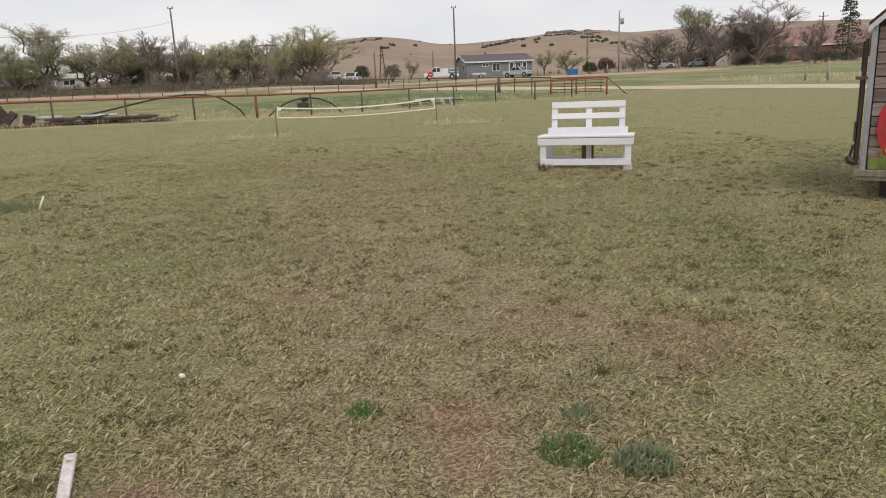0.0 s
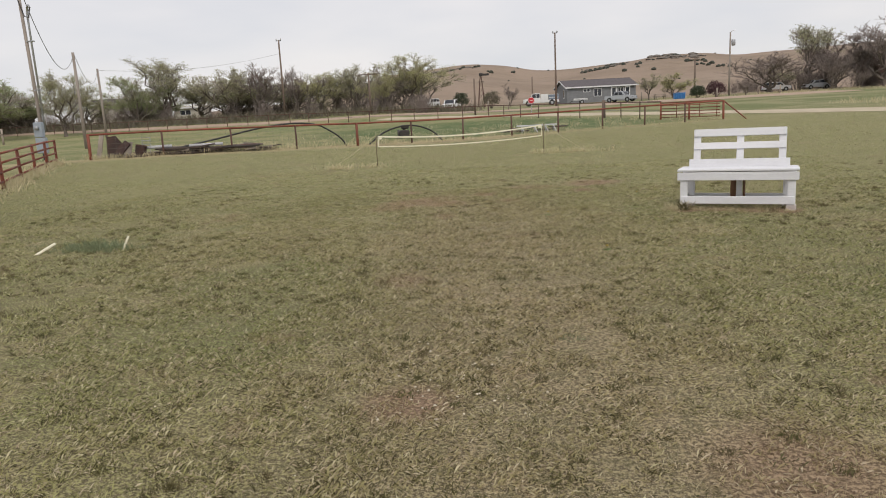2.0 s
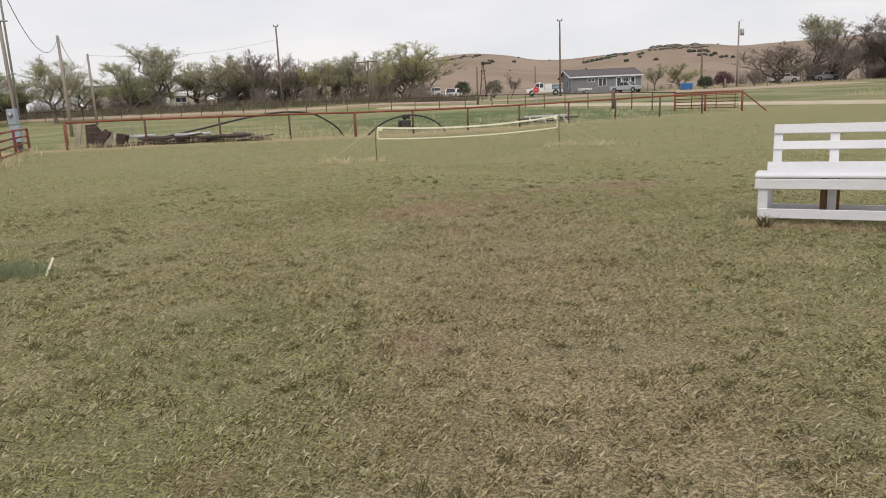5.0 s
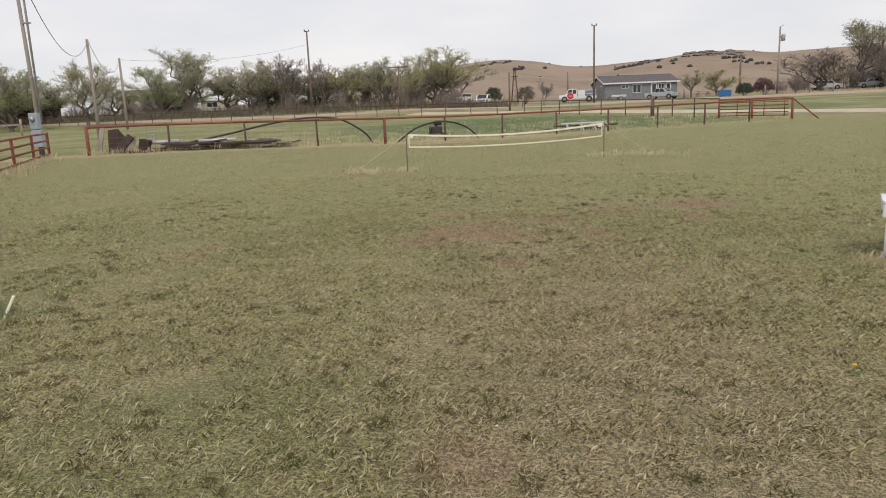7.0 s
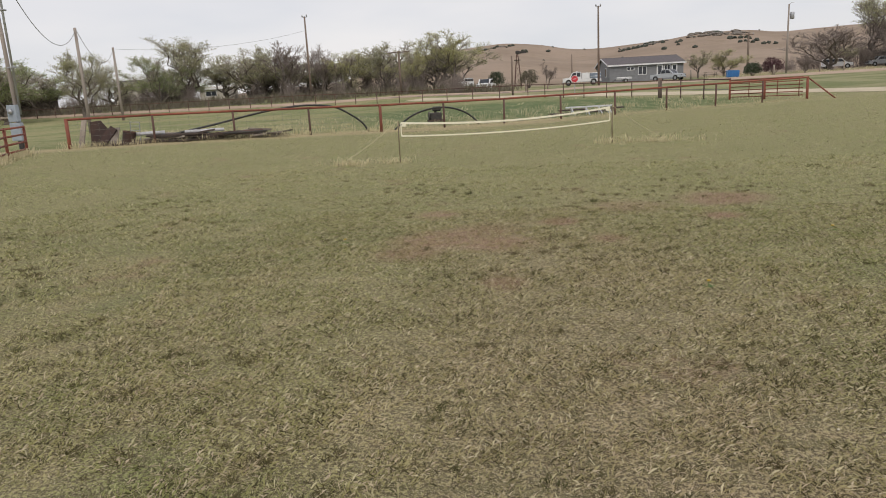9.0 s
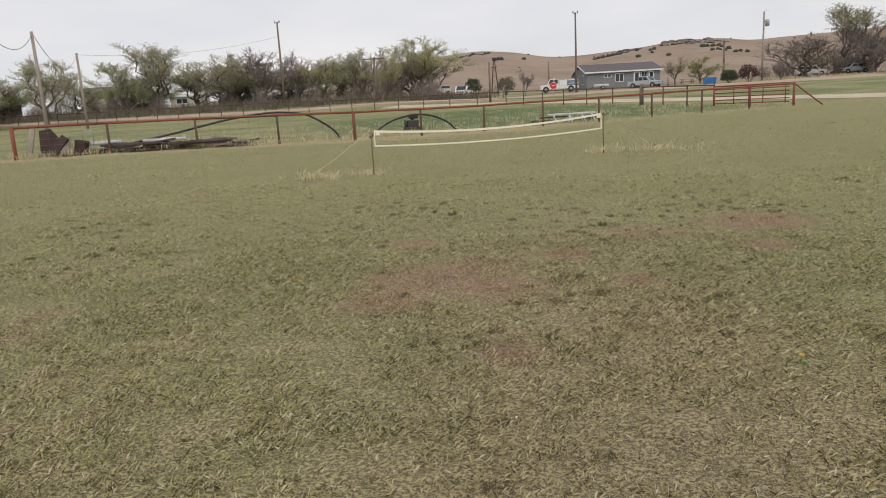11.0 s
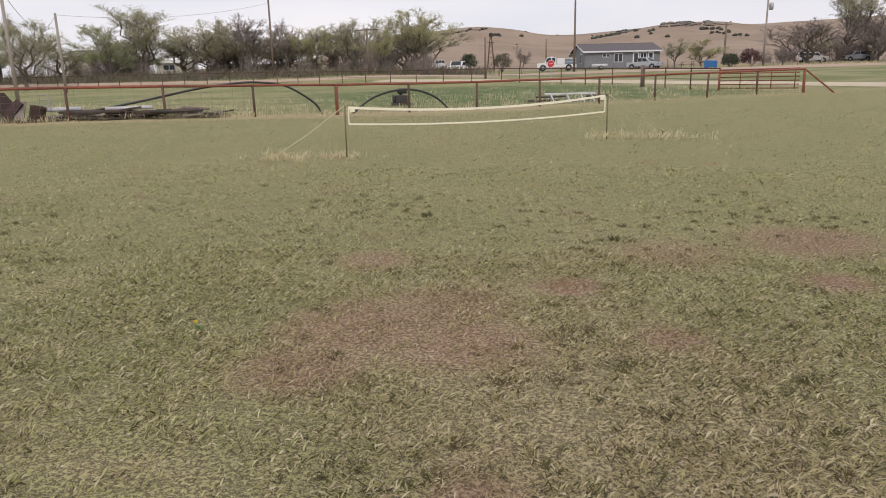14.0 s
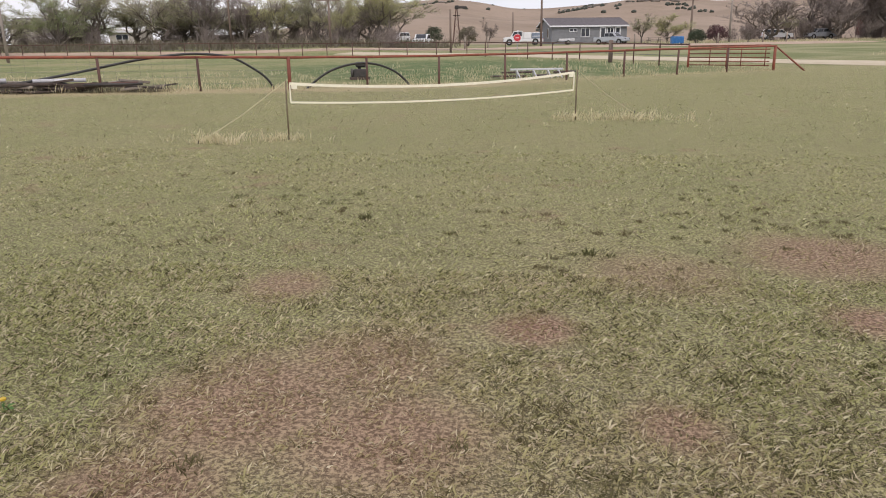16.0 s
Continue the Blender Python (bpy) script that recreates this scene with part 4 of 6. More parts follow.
def cable(a, b, sag, r, label, cut=1.0):
    a, b = Vector(a), Vector(b)
    pts = []
    for i in range(25):
        t = i / 24 * cut
        pts.append(a.lerp(b, t) - Vector((0, 0, sag * 4 * t * (1 - t))))
    ob = new("overhead_cable", Shape().tube(pts, r, 5, False).mesh("overhead_cable"))
    ob.data.materials.append(M_WIRE)
    tagged(ob, label, "cable")


cable((mx + 0.1, my - 0.1, mz + 7.2), (-32.5, 43.45, 6.5), 1.8, 0.016, "slack grey overhead cable from the meter pole")
cable((-32.4, 43.5, 6.55), (-45.9, 64.55, 7.4), 1.5, 0.016, "slack grey overhead cable between wooden poles")
cable((-45.85, 64.6, 7.45), (-35.4, 85.5, 9.9), 0.75, 0.012, "long overhead cable sagging before the trees")


# ---- house, sheds, farm building ----
def framed_window(parent, c, w, h, along=(1, 0, 0), out=(0, -1, 0), panes=2):
    c, a, o = Vector(c), Vector(along), Vector(out)
    turn = Matrix((a, -o, Vector((0, 0, 1)))).transposed()
    win = part("window", Shape().box(c + o * 0.015, (w, 0.05, h), turn, 0.005), M_TRIM, parent, "white-framed window")
    pw = (w - 0.08 * (panes + 1)) / panes
    for k in range(panes):
        x = -w / 2 + 0.08 + pw / 2 + k * (pw + 0.08)
        part("pane", Shape().box(c + a * x + o * 0.045, (pw, 0.02, h - 0.16), turn), M_GLASS, win)
    return win


def house(m, L, Wd, hw, rise, wall_mat, roof_mat, label, openings):
    """Long side along x from 0 to L at y = 0; gable end at x = 0."""
    h = thing("house", m, label, "house")
    t = 0.14
    part("long_wall", Shape().box((L / 2, t / 2, hw / 2 - 0.2), (L, t, hw + 0.4)), wall_mat, h)
    part("rear_wall", Shape().box((L / 2, Wd - t / 2, hw / 2 - 0.2), (L, t, hw + 0.4)), wall_mat, h)
    for x in (t / 2, L - t / 2):
        part("gable_wall", Shape().prism([(t, -0.4), (Wd - t, -0.4), (Wd - t, hw), (Wd / 2, hw + rise * 0.94), (t, hw)], 0, x - t / 2, x + t / 2), wall_mat, h)
    boards = Shape()
    for k in range(int(hw / 0.2)):
        boards.box((L / 2, -0.008, 0.1 + k * 0.2), (L - 0.02, 0.016, 0.012))
    part("siding_laps", boards, wall_mat, h)
    e = 0.32
    k = rise / (Wd / 2)
    for s in (0, 1):
        y0, y1 = (-e, Wd / 2) if s == 0 else (Wd + e, Wd / 2)
        z0, z1 = hw - e * k + 0.03, hw + rise + 0.03
        part("roof_slope", Shape().prism([(y0, z0), (y1, z1), (y1, z1 + 0.12), (y0, z0 + 0.12)], 0, -e, L + e), roof_mat, h)
    part("ridge_cap", Shape().tube([(-e, Wd / 2, hw + rise + 0.12), (L + e, Wd / 2, hw + rise + 0.12)], 0.07, 6), roof_mat, h)
    part("fascia", Shape().box((L / 2, -e - 0.02, hw - e * k + 0.06), (L + 2 * e, 0.03, 0.2)), M_TRIM, h)
    for y0, y1 in ((-e, Wd / 2), (Wd + e, Wd / 2)):
        part("barge_board", Shape().prism([(y0, hw - e * k - 0.03), (y1, hw + rise - 0.03), (y1, hw + rise + 0.16), (y0, hw - e * k + 0.16)], 0, -e - 0.04, -e), M_TRIM, h)
    for kind, x, z, w, hh in openings:
        if kind == "win":
            framed_window(h, (x, 0, z), w, hh)
        elif kind == "end":
            framed_window(h, (0, x, z), w, hh, (0, -1, 0), (-1, 0, 0), 1)
        else:
            d = part("door", Shape().box((x, -0.02, z), (w, 0.06, hh), bevel=0.01), M_TRIM, h, "white glazed door")
            part("pane", Shape().box((x, -0.055, z + hh * 0.12), (w * 0.6, 0.02, hh * 0.6)), M_GLASS, d)
            part("handle", Shape().box((x + w * 0.38, -0.07, z - 0.05), (0.05, 0.04, 0.14)), M_DARKMETAL, d)
    return h


house(pose(-0.35, 110.6, gz(2, 111) + 0.2, 0, 0, 14), 10.6, 7.6, 2.15, 1.05, M_SIDING, M_SHINGLE, "grey single-storey house with white trim and shingle roof",
      [("win", 3.0, 1.62, 1.1, 0.5), ("win", 4.7, 1.28, 1.25, 1.2), ("door", 7.2, 1.0, 0.9, 1.95), ("win", 8.25, 1.25, 0.9, 1.3), ("door", 9.3, 1.0, 0.8, 1.95), ("end", 2.0, 1.25, 0.8, 1.3)])
house(pose(-64.2, 108.5, gz(-62, 109) + 0.1, 0, 0, 6), 4.6, 4.2, 1.75, 0.25, M_BEIGE, M_BEIGE, "small cream-walled shed under trees by the lane", [("win", 1.9, 1.05, 1.9, 0.85)])
house(pose(-71.5, 104.0, gz(-69, 106), 0, 0, 10), 6.0, 4.0, 1.25, 0.8, M_DARKBOARD, M_SHINGLE, "low dark timber shed half hidden by trees", [])
house(pose(57.0, 146.0, gz(66, 149) + 0.6, 0, 0, 3), 24.0, 10.0, 2.4, 3.4, M_REDWALL, M_PINKROOF, "long farm building with faded red roof behind trees", [("win", 6.0, 1.2, 1.2, 0.9), ("win", 17.0, 1.2, 1.2, 0.9)])
house(pose(-76.5, 104.0, gz(-77, 104), 0, 0, 4), 5.0, 4.0, 3.2, 0.7, M_BEIGE, M_SHINGLE, "tan-walled house half hidden by trees", [])
house(pose(-87.5, 90.5, gz(-83, 91), 0, 0, -4), 9.0, 4.0, 1.75, 0.3, M_DARKBOARD, M_GREYBOX, "low dark cattle shed with flat roof beside trees", [])

# small lean-to posts before the cattle shed
for x, y in ((-55.0, 58.0), (-52.3, 58.4)):
    ob = new("fence_post", post_mesh("fence_post", 1.5, 0.09, M_GREYWOOD))
    ob.matrix_basis = pose(x, y, gz(x, y))
    tagged(ob, "weathered grey wooden post in rough grass", "post", "grey posts by the shed")
rail = new("fence_rail", Shape().box((-53.65, 58.1, gz(-53, 58) + 1.0), (3.0, 0.06, 0.16), rotz(8.4), 0.01).mesh("fence_rail"))
rail.data.materials.append(M_GREYWOOD)
tagged(rail, "weathered grey board nailed between two posts", "rail")


# ---- vehicles ----
def wheel(parent, x, y, r, w=0.22):
    t = part("tyre", Shape().ring((x, y, r), r * 0.58, r, w, 20, "y"), M_RUBBER, parent, "", False)
    part("rim", Shape().disc((x, y, r), r * 0.6, w * 0.7, 14, "y"), M_GALV, t)
    return t


def vehicle(name, m, profile, width, paint, label, category, wheels, r, glass, extra=None):
    """Body from a side profile of (x, z); glass: side window outlines; wheels: x of each axle."""
    c = thing(name, m, label, category)
    sh = Shape().prism(profile, 1, -width / 2, width / 2)
    me = sh.mesh("body")
    bm = bmesh.new()
    bm.from_mesh(me)
    bmesh.ops.bevel(bm, geom=bm.edges[:], offset=0.05, segments=2, affect="EDGES")
    bm.to_mesh(me)
    bm.free()
    part("body", me, paint, c)
    for outline in glass:
        for s in (-1, 1):
            part("side_window", Shape().prism(outline, 1, s * (width / 2 + 0.004) - 0.008, s * (width / 2 + 0.004) + 0.008), M_GLASS, c)
    for x in wheels:
        for s in (-1, 1):
            wheel(c, x, s * (width / 2 - 0.06), r)
            part("wheel_arch", Shape().ring((x, s * (width / 2 + 0.002), r), r * 1.02, r * 1.16, 0.03, 20, "y"), M_RUBBER, c)
    lo, hi = min(p[0] for p in profile), max(p[0] for p in profile)
    part("bumper", Shape().box((lo - 0.03, 0, 0.48), (0.12, width * 0.96, 0.16), bevel=0.03), M_GALV, c)
    part("bumper", Shape().box((hi + 0.03, 0, 0.48), (0.12, width * 0.96, 0.16), bevel=0.03), M_GALV, c)
    for s in (-1, 1):
        part("headlight", Shape().box((lo - 0.005, s * width * 0.36, 0.80), (0.04, 0.26, 0.14), bevel=0.01), M_GLASS, c)
        part("tail_light", Shape().box((hi + 0.005, s * width * 0.42, 0.85), (0.04, 0.14, 0.2), bevel=0.01), M_SIGNRED, c)
        part("mirror", Shape().box((lo + 1.5, s * (width / 2 + 0.1), 1.12), (0.08, 0.16, 0.13), bevel=0.02), M_DARKMETAL, c)
    if extra:
        extra(c, width)
    return c


def windscreen(x0, z0, x1, z1):
    def add(c, width):
        part("windscreen", Shape().add([(x0 - 0.01, -width * 0.42, z0), (x0 - 0.01, width * 0.42, z0), (x1 - 0.01, width * 0.38, z1), (x1 - 0.01, -width * 0.38, z1),
                                        (x0, -width * 0.42, z0 - 0.02), (x0, width * 0.42, z0 - 0.02), (x1, width * 0.38, z1 - 0.02), (x1, -width * 0.38, z1 - 0.02)],
                                       [(0, 1, 2, 3), (7, 6, 5, 4), (0, 4, 5, 1), (3, 2, 6, 7), (0, 3, 7, 4), (1, 5, 6, 2)]), M_GLASS, c)
        part("grille", Shape().box((-2.48, 0, 0.74), (0.05, width * 0.55, 0.24), bevel=0.01), M_DARKMETAL, c)
    return add


SUV = [(-2.45, 0.38), (-2.45, 0.95), (-1.35, 1.08), (-0.75, 1.68), (2.1, 1.72), (2.42, 1.05), (2.45, 0.38)]
SUVG = [[(-0.95, 1.15), (-0.62, 1.58), (0.05, 1.60), (0.05, 1.15)], [(0.15, 1.15), (0.15, 1.60), (1.0, 1.61), (1.0, 1.15)], [(1.1, 1.15), (1.1, 1.61), (1.95, 1.6), (2.15, 1.15)]]
PICKUP = [(-2.6, 0.40), (-2.6, 0.98), (-1.3, 1.08), (-0.75, 1.72), (0.65, 1.72), (0.85, 1.05), (2.6, 1.05), (2.6, 0.40)]
PICKG = [[(-0.95, 1.13), (-0.62, 1.6), (-0.08, 1.62), (-0.08, 1.13)], [(0.0, 1.13), (0.0, 1.62), (0.58, 1.62), (0.72, 1.13)]]
vehicle("pickup_truck", pose(7.1, 104.4, gz(7, 104.4), 0, 0, 148) @ Matrix.Scale(0.83, 4), PICKUP, 1.85, M_CARGREY, "silver crew-cab pickup parked in front of the house", "pickup", (-1.7, 1.65), 0.37, PICKG, windscreen(-1.3, 1.1, -0.76, 1.7))
vehicle("pickup_truck", pose(-15.9, 96.5, gz(-15.9, 96.5), 0, 0, 84) @ Matrix.Scale(0.83, 4), PICKUP, 1.85, M_CARWHITE, "old white pickup parked beside a bush", "pickup", (-1.7, 1.65), 0.37, PICKG, windscreen(-1.3, 1.1, -0.76, 1.7))
vehicle("car", pose(-21.2, 108.0, gz(-21.2, 108), 0, 0, 70) @ Matrix.Scale(0.83, 4), SUV, 1.8, M_CARWHITE, "white car parked under a spreading tree", "car", (-1.55, 1.5), 0.36, SUVG, windscreen(-1.35, 1.1, -0.76, 1.66))
vehicle("car", pose(32.2, 121.5, gz(32.2, 121.5), 0, 0, 176) @ Matrix.Scale(0.83, 4), SUV, 1.85, M_CARWHITE, "white car parked under bare trees", "car", (-1.55, 1.5), 0.36, SUVG, windscreen(-1.35, 1.1, -0.76, 1.66))
vehicle("car", pose(38.6, 123, gz(38.6, 123), 0, 0, 10) @ Matrix.Scale(0.83, 4), SUV, 1.8, M_CARGREY, "silver car half hidden under bare trees", "car", (-1.55, 1.5), 0.36, SUVG, windscreen(-1.35, 1.1, -0.76, 1.66))
TRUCK = [(-3.0, 0.45), (-3.0, 1.10), (-1.9, 1.22), (-1.45, 2.02), (-0.1, 2.05), (-0.05, 0.9), (3.1, 0.9), (3.1, 0.45)]


def service_bed(c, width):
    part("tool_box", Shape().box((0.65, 0, 1.38), (1.25, width, 0.95), bevel=0.03), M_CARWHITE, c, "white side tool boxes")
    part("tank_panel", Shape().box((2.2, 0, 1.32), (1.75, width, 0.80), bevel=0.05), M_CARSTRIPE, c, "slate blue load bed")
    part("bed_rail", Shape().tube([(1.35, -width / 2, 1.78), (3.05, -width / 2, 1.78)], 0.04, 6), M_CARWHITE, c)
    part("bed_rail", Shape().tube([(1.35, -width / 2, 1.25), (3.05, -width / 2, 1.25)], 0.04, 6), M_CARWHITE, c)
    part("light_bar", Shape().box((-0.75, 0, 2.1), (0.3, width * 0.6, 0.1), bevel=0.02), M_WHITEPIPE, c)
    windscreen(-1.9, 1.25, -1.46, 2.0)(c, width)


vehicle("service_truck", pose(-4.1, 104.2, gz(-4.1, 104.2) + 0.1, 0, 0, 4) @ Matrix.Scale(0.83, 4), TRUCK, 2.1, M_CARWHITE, "white service truck with tool boxes and blue bed", "truck", (-2.1, 1.9), 0.42,
        [[(-1.7, 1.28), (-1.38, 1.92), (-0.85, 1.94), (-0.85, 1.28)], [(-0.75, 1.28), (-0.75, 1.94), (-0.2, 1.95), (-0.2, 1.28)]], service_bed)
boat = thing("flatbed_trailer", pose(1.5, 106.6, gz(1.5, 106.6), 0, 0, 6), "low white flatbed trailer parked before the house", "trailer")
part("deck", Shape().box((0, 0, 0.52), (2.0, 1.2, 0.12), bevel=0.02), M_WHITEPIPE, boat)
part("side_rail", Shape().box((0, -0.6, 0.68), (2.0, 0.05, 0.14), bevel=0.01), M_TRIM, boat)
for s in (-1, 1):
    wheel(boat, 0.2, s * 0.66, 0.27, 0.16)
part("tongue", Shape().tube([(-1.0, 0, 0.5), (-1.7, 0, 0.08)], 0.04, 6), M_DARKMETAL, boat)

# ---- blue waste container, picnic table, stop sign, windmill tower ----
bin_ = thing("waste_container", pose(14.3, 99.3, gz(14.3, 99.3), 0, 0, 4) @ Matrix.Scale(0.82, 4), "bright blue steel waste container in the yard", "container")
part("body", Shape().prism([(-0.5, 0.12), (0.5, 0.12), (0.62, 0.98), (-0.62, 0.98)], 0, -0.82, 0.82), M_BLUE, bin_)
part("lid", Shape().box((-0.41, 0, 1.06), (0.84, 1.3, 0.10), bevel=0.03), M_BLUE, bin_)
part("lid", Shape().box((0.43, 0, 1.03), (0.82, 1.3, 0.10), bevel=0.03), M_BLUE, bin_)
for x in (-0.6, -0.2, 0.2, 0.6):
    part("rib", Shape().box((x, -0.6, 0.55), (0.06, 0.1, 0.8), Matrix.Rotation(radians(8), 3, "X"), 0.005), M_BLUE, bin_)
for x in (-0.6, 0.6):
    part("skid", Shape().box((x, 0, 0.06), (0.1, 0.9, 0.14)), M_DARKMETAL, bin_)
table = thing("picnic_table", pose(12.6, 106.0, gz(12.6, 106), 0, 0, 10), "weathered wooden picnic table in the yard", "table")
part("tabletop", Shape().box((0, 0, 0.74), (1.8, 0.75, 0.05), bevel=0.01), M_GREYWOOD, table)
for y in (-0.65, 0.65):
    part("bench_board", Shape().box((0, y, 0.44), (1.8, 0.26, 0.05), bevel=0.01), M_GREYWOOD, table)
for x in (-0.65, 0.65):
    part("crossbar", Shape().box((x, 0, 0.40), (0.06, 1.5, 0.09)), M_GREYWOOD, table)
    for s in (-1, 1):
        part("leg", Shape().tube([(x + 0.05, s * 0.62, -0.02), (x + 0.05, s * 0.22, 0.73)], 0.05, 4), M_GREYWOOD, table)
sign = thing("stop_sign", pose(-3.58, 68.6, gz(-3.58, 68.6), 0, 0, -6), "red octagonal road sign on a thin metal post", "sign")
part("post", Shape().tube([(0, 0.03, -0.3), (0, 0.03, 1.62)], 0.032, 6), M_GALV, sign)
part("plate", Shape().disc((0, 0, 1.33), 0.32, 0.02, 8), M_SIGNRED, sign)
part("rim", Shape().ring((0, -0.012, 1.33), 0.29, 0.315, 0.006, 8), M_TRIM, sign)
part("lettering", Shape().box((0, -0.014, 1.33), (0.28, 0.006, 0.045)), M_TRIM, sign, "white lettering bar")
mill = thing("windmill_tower", pose(-13.6, 112.0, gz(-13.6, 112)), "rusty steel lattice windmill tower with a broken head", "windmill")
for a in range(4):
    w = radians(45 + 90 * a)
    part("leg", Shape().tube([(0.75 * math.cos(w), 0.75 * math.sin(w), -0.1), (0.14 * math.cos(w), 0.14 * math.sin(w), 4.7)], 0.045, 5), M_RUSTDARK, mill)
for k in range(5):
    z0, z1 = 0.3 + k * 0.9, 1.2 + k * 0.9
    r0, r1 = 0.75 - 0.13 * z0, 0.75 - 0.13 * z1
    for a in range(4):
        w0, w1 = radians(45 + 90 * a), radians(135 + 90 * a)
        part("strut", Shape().tube([(r0 * math.cos(w0), r0 * math.sin(w0), z0), (r1 * math.cos(w1), r1 * math.sin(w1), z1)], 0.02, 4), M_RUSTDARK, mill)
part("platform", Shape().box((0, 0, 3.9), (0.9, 0.9, 0.07)), M_DARKBOARD, mill)
part("head", Shape().box((0.05, 0, 5.0), (0.6, 0.35, 0.5), bevel=0.08), M_DARKMETAL, mill)
part("tail_vane", Shape().box((0.8, 0, 4.98), (1.0, 0.04, 0.32), bevel=0.01), M_DARKMETAL, mill)

# posts along the far track, one with a red box
for k, (x, y, h) in enumerate(((24.3, 51.6, 1.0), (25.2, 50.2, 1.35), (19.4, 101, 1.2), (24.8, 102, 1.2), (27.8, 103, 1.2), (9.9, 103.5, 1.2), (-9.9, 88.0, 1.3), (-7.6, 90.5, 1.3))):
    ob = new("fence_post", post_mesh("fence_post", h, 0.09, M_GREYWOOD))
    ob.matrix_basis = pose(x, y, gz(x, y), 0, 2 - k % 3 * 2, 0)
    tagged(ob, "weathered grey wooden post in rough grass", "post", "grey wooden posts")
mail = thing("mailbox", pose(25.2, 50.2, gz(25.2, 50.2) + 1.35, 0, 0, 20), "small red mailbox on a weathered post", "mailbox")
part("box", Shape().box((0, 0, 0.08), (0.34, 0.17, 0.16), bevel=0.04), M_REDWALL, mail)
part("flag", Shape().box((0.08, -0.09, 0.13), (0.08, 0.01, 0.05)), M_REDPAINT, mail)


# ---- little painted cabin beside the lawn ----
def cabin(m):
    """Front in the plane y = 0, from x = 0 to 2.1; stands on skids."""
    c = thing("painted_cabin", m, "small weathered plank cabin painted with red wheel and flowers", "cabin")
    w, d, hw, rise, z0 = 2.1, 2.4, 1.46, 0.95, 0.30
    for x in (0.25, w - 0.25):
        part("skid", Shape().box((x, d / 2, 0.10), (0.16, d - 0.5, 0.26), bevel=0.01), M_DARKBOARD, c)
    part("floor", Shape().box((w / 2, d / 2, z0 - 0.04), (w + 0.06, d + 0.06, 0.07), bevel=0.005), M_GREYWOOD, c)
    part("base_trim", Shape().box((w / 2, -0.03, z0 + 0.0), (w + 0.10, 0.05, 0.07), bevel=0.006), M_GREYWOOD, c, "weathered grey base rail")
    rs = random.Random(3)
    k, z = 0, z0 + 0.06
    while z < z0 + hw + rise - 0.1:
        h = rs.uniform(0.085, 0.14)
        top = z + h - 0.008
        inset = max(0.0, (top - (z0 + hw)) / rise * (w / 2))
        part("front_plank", Shape().box((w / 2, 0.012 + rs.uniform(-0.003, 0.003), z + h / 2), (w - 0.12 - 2 * inset, 0.024, h - 0.010), bevel=0.003), M_BARNBOARD, c)
        z += h
    part("front_backing", Shape().prism([(0.03, z0), (w - 0.03, z0), (w - 0.03, z0 + hw), (w / 2, z0 + hw + rise - 0.02), (0.03, z0 + hw)], 1, 0.03, 0.06), M_DARKBOARD, c)
    for x in (0.025, w - 0.025):
        part("corner_trim", Shape().box((x, 0.0, z0 + hw / 2), (0.05, 0.07, hw), bevel=0.006), M_GALV, c, "worn pale metal corner trim")
    for x in (0.02, w - 0.02):
        for k in range(9):
            part("side_board", Shape().box((x, 0.16 + k * 0.255, z0 + hw / 2), (0.03, 0.245, hw), bevel=0.004), M_DARKBOARD, c)
    part("rear_wall", Shape().prism([(0.03, z0), (w - 0.03, z0), (w - 0.03, z0 + hw), (w / 2, z0 + hw + rise), (0.03, z0 + hw)], 1, d - 0.05, d), M_DARKBOARD, c)
    k = rise / (w / 2)
    for s in (-1, 1):
        e = w / 2 + 0.03
        xs = (w / 2 + s * e, w / 2)
        part("roof_slope", Shape().prism([(xs[0], z0 + hw - 0.03 * k), (xs[1], z0 + hw + rise), (xs[1], z0 + hw + rise + 0.05), (xs[0], z0 + hw - 0.03 * k + 0.05)], 1, -0.06, d + 0.05), M_SHEET, c)
        part("barge_board", Shape().prism([(xs[0], z0 + hw - 0.03 * k - 0.05), (xs[1], z0 + hw + rise - 0.05), (xs[1], z0 + hw + rise + 0.01), (xs[0], z0 + hw - 0.03 * k + 0.01)], 1, -0.085, -0.062), M_WHITEPIPE, c)
    # dark door leaf folded back beyond the corner
    leaf = part("door_leaf", Shape().box((-0.040, 0.04, z0 + 0.70), (0.030, 0.05, 1.26), bevel=0.005), M_DARKBOARD, c, "dark plank door edge")
    part("door_board", Shape().box((-0.065, 0.11, z0 + 0.69), (0.026, 0.08, 1.24), bevel=0.004), M_DARKBOARD, c)
    part("hinge", Shape().box((-0.04, -0.015, z0 + 0.95), (0.14, 0.02, 0.03)), M_RUSTDARK, leaf)
    part("hasp", Shape().box((-0.075, 0.05, z0 + 0.98), (0.02, 0.03, 0.07), bevel=0.006), M_TRIM, leaf)
    part("cleat", Shape().box((-0.078, 0.05, z0 + 0.42), (0.025, 0.04, 0.20), bevel=0.005), M_DARKBOARD, leaf)
    part("lamp_knob", Shape().tube([(-0.06, 0.05, z0 + 0.10), (-0.11, 0.04, z0 + 0.12), (-0.13, 0.03, z0 + 0.16)], [0.035, 0.04, 0.02], 8), M_DARKMETAL, c)
    part("hook", Shape().tube([(-0.11, 0.04, z0 + 0.14), (-0.08, 0.04, z0 + 0.28)], 0.014, 6), M_DARKMETAL, c)
    # painted wheel and flowers, standing slightly proud of the planks
    wx, wz, R = 0.62, z0 + 0.47, 0.50
    part("wheel_rim", Shape().ring((wx, -0.012, wz), R - 0.07, R, 0.024, 40), M_REDPAINT, c, "red painted wheel rim")
